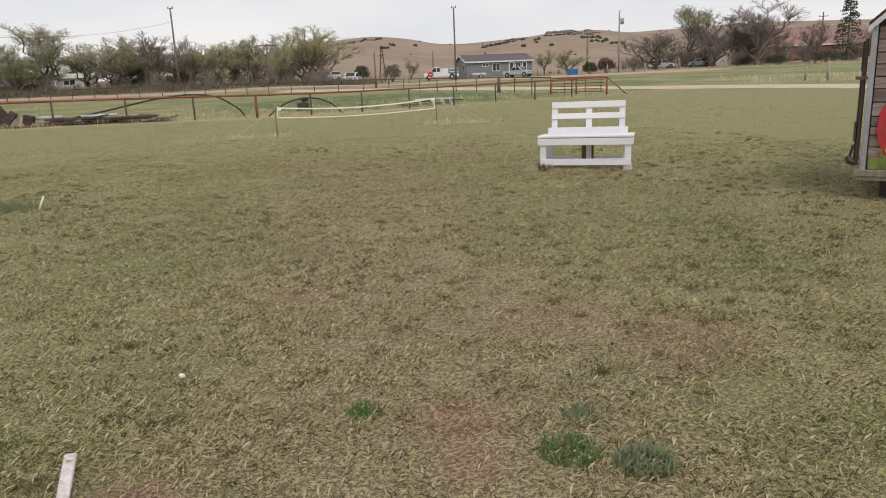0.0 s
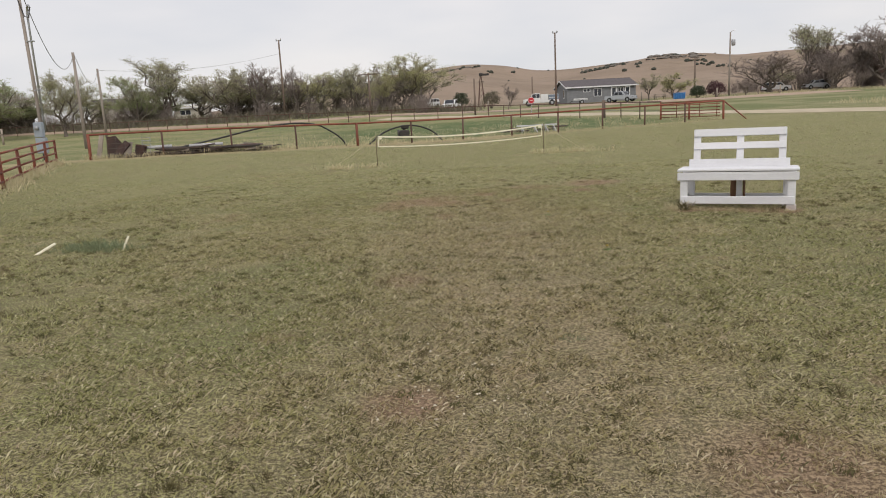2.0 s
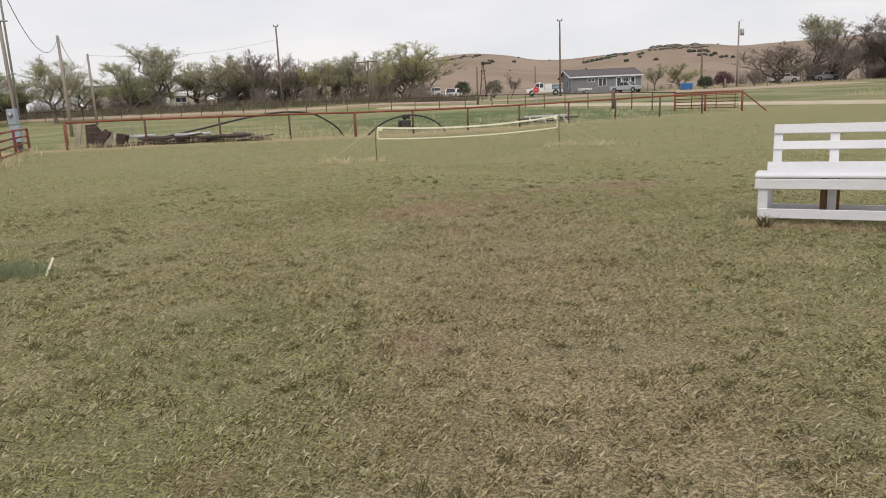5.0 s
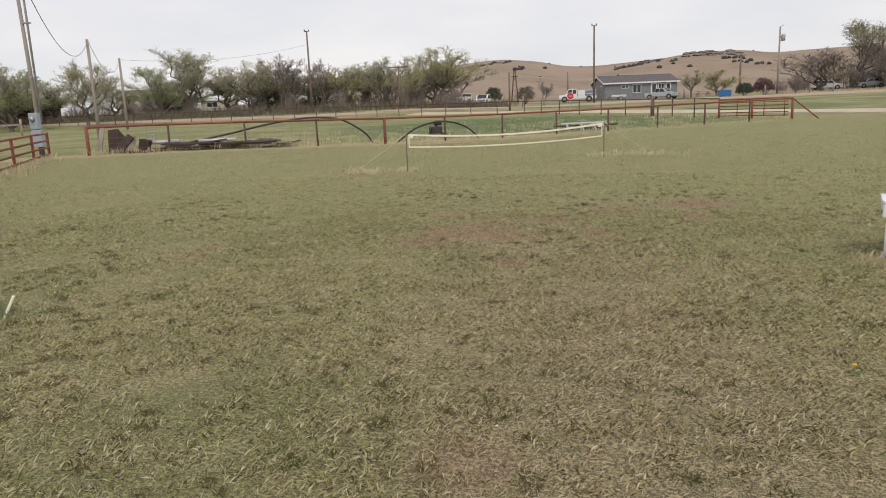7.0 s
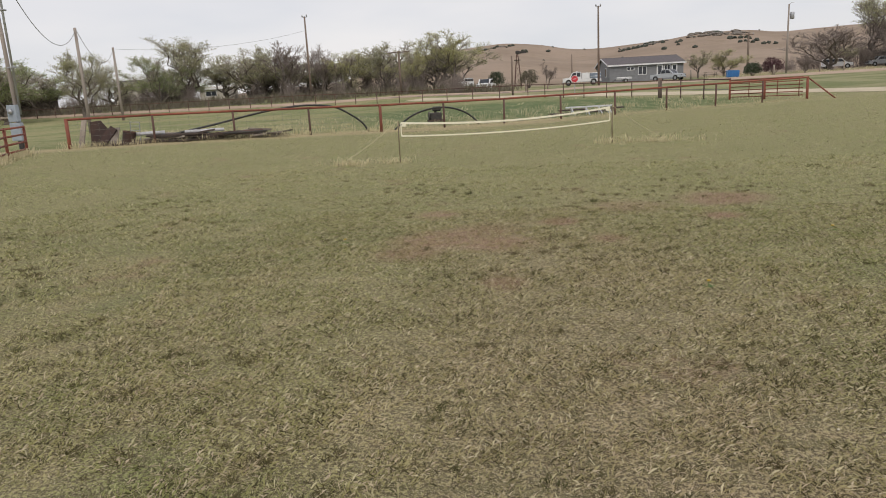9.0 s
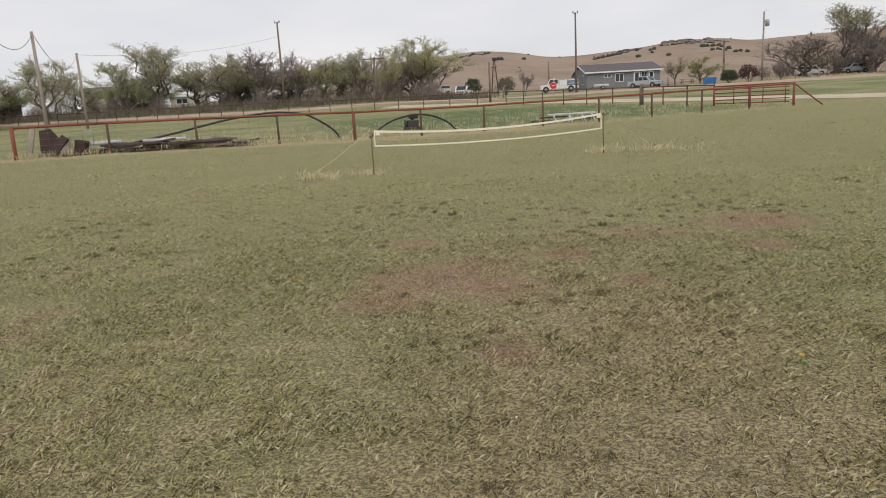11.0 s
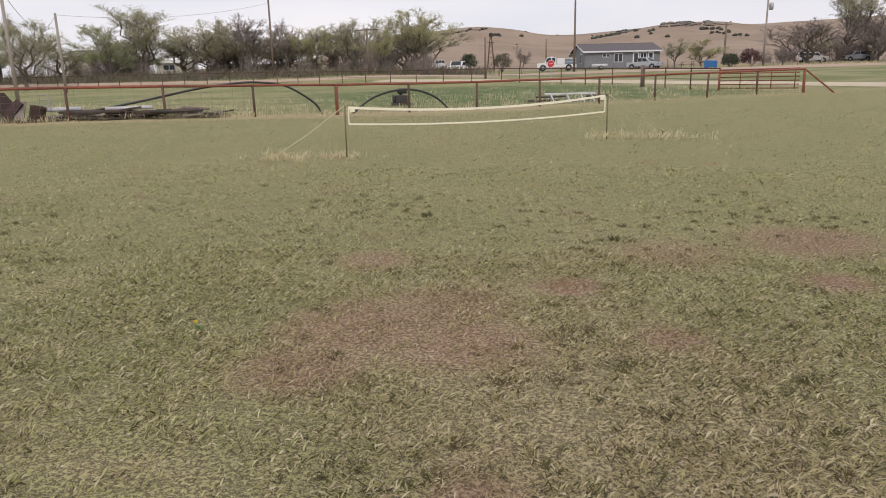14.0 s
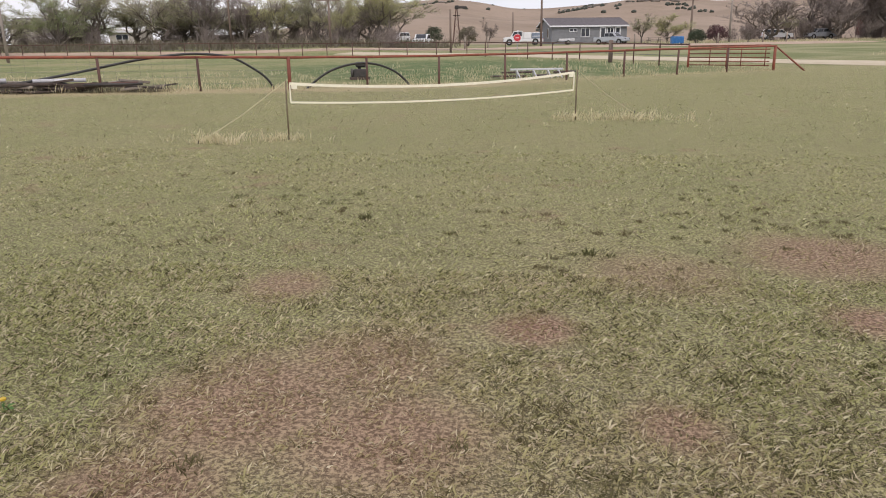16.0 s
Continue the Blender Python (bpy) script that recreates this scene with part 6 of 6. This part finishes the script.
def turf(x, y):
    """0 in the hollows between the tussocks, 1 on them."""
    return np.clip((0.36 * lumpy(x, y, 0.05) + 0.38 * lumpy(x + 7, y + 3, 0.13) + 0.26 * lumpy(x + 3, y + 9, 0.35) - 0.38) / 0.22, 0, 1)


def off_fence(x, y):
    """1 on the lawn's side of the pipe fences."""
    return (-0.504 * (x + 19.0) + 0.864 * (y - 26.9) < 0) * (0.847 * (x + 19.8) + 0.532 * (y - 24.75) > 0)


def strands(n, x0, x1, y0, y1, length, width, tilt, material, label, side=0.0):
    """Curled strands lying over one another, thick on the tussocks and thin in the hollows."""
    x, y = rng.uniform(x0, x1, n), rng.uniform(y0, y1, n)
    keep = (0.55 + 0.45 * patchy(x, y)) * (0.10 + 0.90 * turf(x, y)) * off_fence(x, y)
    if side:
        keep = keep * np.clip((x - x0) / side, 0, 1) * np.clip((x1 - x) / side, 0, 1)
    keep = keep * np.clip((y + 1.5) / 2.5, 0, 1)
    k = rng.uniform(0, 1, n) < keep
    x, y = x[k], y[k]
    z = ground_z(x, y) + 0.012 * turf(x, y) * rng.uniform(0, 1, len(x))
    return blades("lawn_grass", x, y, rng.uniform(*length, len(x)), rng.uniform(*width, len(x)), material, label, 0.998, z, tilt)


GREEN_LAWN, STRAW_LAWN = "short patchy olive and straw lawn grass", "pale dry straw curled in the lawn"
for y0, y1, xa, xb in ((-1.5, 6.0, -4.4, 3.6), (6.0, 13.6, -5.2, 2.4)):
    area = (y1 - y0) * (xb - xa)
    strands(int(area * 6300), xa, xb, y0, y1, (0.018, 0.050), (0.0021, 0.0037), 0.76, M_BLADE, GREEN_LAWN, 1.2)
    strands(int(area * 2700), xa, xb, y0, y1, (0.014, 0.044), (0.0018, 0.0034), 0.86, M_THATCH, STRAW_LAWN, 1.2)
for y0, y1, xa, xb in ((-1.0, 13.6, -10.0, -3.6), (-1.0, 6.0, 2.8, 8.0), (6.0, 13.6, 1.4, 9.0), (13.6, 19.0, -9.5, 6.0)):
    area = (y1 - y0) * (xb - xa) * (1.0 if y1 < 14 else 0.5)
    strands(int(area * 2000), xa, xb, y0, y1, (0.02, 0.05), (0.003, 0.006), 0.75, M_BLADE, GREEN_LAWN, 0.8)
    strands(int(area * 350), xa, xb, y0, y1, (0.016, 0.042), (0.0025, 0.005), 0.86, M_THATCH, STRAW_LAWN, 0.8)
strands(40000, -18, -9.5, 5.0, 17.0, (0.03, 0.06), (0.005, 0.009), 0.75, M_BLADE, GREEN_LAWN, 1.0)
strands(24000, -20, 14, 17.0, 33, (0.03, 0.07), (0.009, 0.018), 0.75, M_BLADE, GREEN_LAWN, 4.0)


def tufts(name, centres, per, spread, h, w, material, label, bend=0.7, least=0.1):
    c = np.array(centres, float)
    k = np.repeat(np.arange(len(c)), per)
    x = c[k, 0] + rng.normal(0, 1, len(k)) * spread * c[k, 2]
    y = c[k, 1] + rng.normal(0, 1, len(k)) * spread * c[k, 2]
    return blades(name, x, y, rng.uniform(h * 0.5, h * 1.3, len(k)) * c[k, 2], np.full(len(k), w) * rng.uniform(0.7, 1.3, len(k)), material, label, bend, None, least)


# darker clumps all over the lawn: many faint ones, fewer strong ones, gathered in drifts
n = 5200
cx, cy = rng.uniform(-9, 7, n), 0.8 + 15 * rng.uniform(0, 1, n)
k = rng.uniform(0, 1, n) < 0.25 + 0.75 * (lumpy(cx + 11, cy, 0.9) > 0.45)
tufts("grass_clumps", np.stack([cx, cy, rng.uniform(0.3, 0.8, n)], -1)[k], 16, 0.045, 0.030, 0.0045, M_CLUMP, "small darker grass clumps in the lawn", 0.99, 0.5)
n = 3600
cx, cy = rng.uniform(-9, 7, n), 0.8 + 17 * rng.uniform(0, 1, n)
k = rng.uniform(0, 1, n) < np.clip((18 - cy) / 6, 0, 1) * (0.15 + 0.85 * (lumpy(cx + 31, cy + 5, 1.3) > 0.5))
tufts("grass_clumps", np.stack([cx, cy, rng.uniform(0.35, 1.1, n) ** 1.3], -1)[k], 40, 0.032, 0.042, 0.0034, M_TUSSOCK, "scattered dark green grass clumps in the lawn", 0.975, 0.3)
# straw tufts at the net posts and along the fences
c = [(-5.7 + rng.normal(0, 0.45), 20.25 + rng.normal(0, 0.15), rng.uniform(0.4, 1.0)) for _ in range(22)] + [(-6.7 + rng.normal(0, 0.35), 19.8 + rng.normal(0, 0.15), rng.uniform(0.5, 1.2)) for _ in range(30)]
c += [(-0.1 + rng.normal(0, 0.6), 23.6 + rng.normal(0, 0.22), rng.uniform(0.5, 1.3)) for _ in range(60)]
tufts("dry_tufts", c, 9, 0.10, 0.18, 0.007, M_STRAW, "dry straw tufts round the net posts", 0.8)
c = []
for _ in range(260):
    t = rng.uniform(0, 1) ** 1.3
    q = on_fence(t)
    c.append((q.x + rng.normal(0, 0.35), q.y + abs(rng.normal(0, 0.35)) - 0.15, rng.uniform(0.5, 1.4) * (1.0 if t < 0.5 else 0.6)))
tufts("fence_weeds", c, 12, 0.16, 0.19, 0.009, M_STRAW, "dry tan weeds along the pipe fence", 0.6)
c = [(rng.uniform(-19.3, -13.0), 0, 0) for _ in range(150)]
c = [(x, 27.95 + (x + 17.95) * 0.49 + rng.normal(0, 0.3), rng.uniform(0.5, 1.3)) for x, _, _ in c]
tufts("dead_weeds", c, 16, 0.12, 0.17, 0.010, M_BRUSH, "dead brown weeds growing through the scrap heap", 0.75)
c = []
for _ in range(170):
    q = LA.lerp(LB, rng.uniform(0, 1))
    c.append((q.x + rng.normal(0.05, 0.2), q.y + rng.normal(0.05, 0.2), rng.uniform(0.5, 1.3)))
tufts("fence_weeds", c, 16, 0.13, 0.22, 0.009, M_STRAW, "dry weeds at the foot of the red fence", 0.6)
c = [(rng.uniform(12, 70), rng.uniform(99, 114), rng.uniform(0.4, 1.0)) for _ in range(300)] + [(rng.uniform(20, 40), rng.uniform(48, 60), rng.uniform(0.5, 1.2)) for _ in range(120)]
tufts("rough_grass", c, 12, 0.6, 0.42, 0.035, M_STRAW, "rough tall dry grass before the bare trees", 0.6)
c = [(rng.uniform(-90, -12), 0, 0) for _ in range(900)]
c = [(x, 81.5 + abs(rng.normal(0, 4)) + max(0, (x + 31) * 0.42), rng.uniform(0.4, 1.5)) for x, _, _ in c]
tufts("dead_scrub", c, 14, 0.5, 0.75, 0.05, M_BRUSH, "dead brown scrub and weeds under the trees", 0.7)
c = []
for _ in range(300):
    q = on_fence(rng.uniform(0, 1))
    d = abs(rng.normal(0, 7)) + 0.5
    c.append((q.x - 0.504 * d, q.y + 0.864 * d, rng.uniform(0.5, 1.3)))
tufts("pasture_tufts", c, 14, 0.22, 0.20, 0.012, M_STRAW, "straw-coloured tufts in the pasture", 0.7)
# long green grass between the two stakes, and weeds in the lawn
c = [(rng.normal(-6.05, 0.32), rng.normal(8.0, 0.14), rng.uniform(0.6, 1.2)) for _ in range(70)]
tufts("long_grass", c, 14, 0.06, 0.09, 0.006, M_GREYWEED, "long green grass round two stakes", 0.7)


def weed(x, y, r, h, material, label, n=260):
    a, q = rng.uniform(0, 2 * np.pi, n), np.sqrt(rng.uniform(0, 1, n)) * r
    return tagged(blades("weed", x + q * np.cos(a), y + q * np.sin(a), rng.uniform(h * 0.5, h * 1.2, n), rng.uniform(0.005, 0.011, n), material, label, 0.9), label, "weed", "weeds in the lawn", "thing")


weed(-0.10, 1.70, 0.085, 0.035, M_GREENWEED, "small bright green weed in the lawn", 300)
weed(0.78, 1.33, 0.125, 0.04, M_GREENWEED, "bright green weed clump in the lawn", 420)
weed(0.88, 1.62, 0.09, 0.045, M_GREYWEED, "grey-green feathery weed in the lawn", 120)
weed(1.05, 1.22, 0.115, 0.06, M_GREYWEED, "grey-green feathery weed in the lawn", 380)
weed(0.02, 4.57, 0.10, 0.022, M_GREYWEED, "grey-green feathery weed in the lawn", 150)
weed(1.53, 10.12, 0.08, 0.15, M_CLUMP, "dark twiggy weed growing at the bench foot", 60)
c = [(1.36 + rng.normal(0, 0.10), 10.18 + rng.normal(0, 0.07), rng.uniform(0.4, 1.2)) for _ in range(24)] + [(1.5 + 1.3 * u, 10.2 - 0.36 * u + rng.normal(0, 0.08), rng.uniform(0.2, 0.5)) for u in rng.uniform(0, 1, 50)]
tufts("dry_tufts", c, 12, 0.05, 0.11, 0.004, M_STRAW, "dry straw tufts round the bench feet", 0.8)
weed(-3.0, 15.0, 0.045, 0.07, M_CLUMP, "small dark weed in the lawn", 50)
weed(-1.18, 14.07, 0.05, 0.06, M_CLUMP, "small dark weed in the lawn", 50)


# dandelions
def dandelion(x, y):
    z = gz(x, y)
    d = thing("dandelion", pose(x, y, z), "yellow dandelion flower in short grass", "flower", "dandelions")
    part("stem", Shape().tube([(0, 0, -0.01), (0.004, 0, 0.05)], 0.002, 5), M_GREENWEED, d)
    part("flower_head", Shape().disc((0.004, 0, 0.053), 0.013, 0.008, 12, "z"), M_YELLOWPAINT, d)
    leaves = Shape()
    for k in range(6):
        a = k * 1.05
        leaves.add([(0, 0, 0.004), (0.05 * math.cos(a), 0.05 * math.sin(a), 0.012), (0.03 * math.cos(a + 0.4), 0.03 * math.sin(a + 0.4), 0.018)], [(0, 1, 2)])
    part("leaf_rosette", leaves, M_GREENWEED, d)


for x, y in ((-0.31, 10.01), (0.37, 7.46), (-3.67, 11.58), (1.07, 12.04)):
    dandelion(x, y)
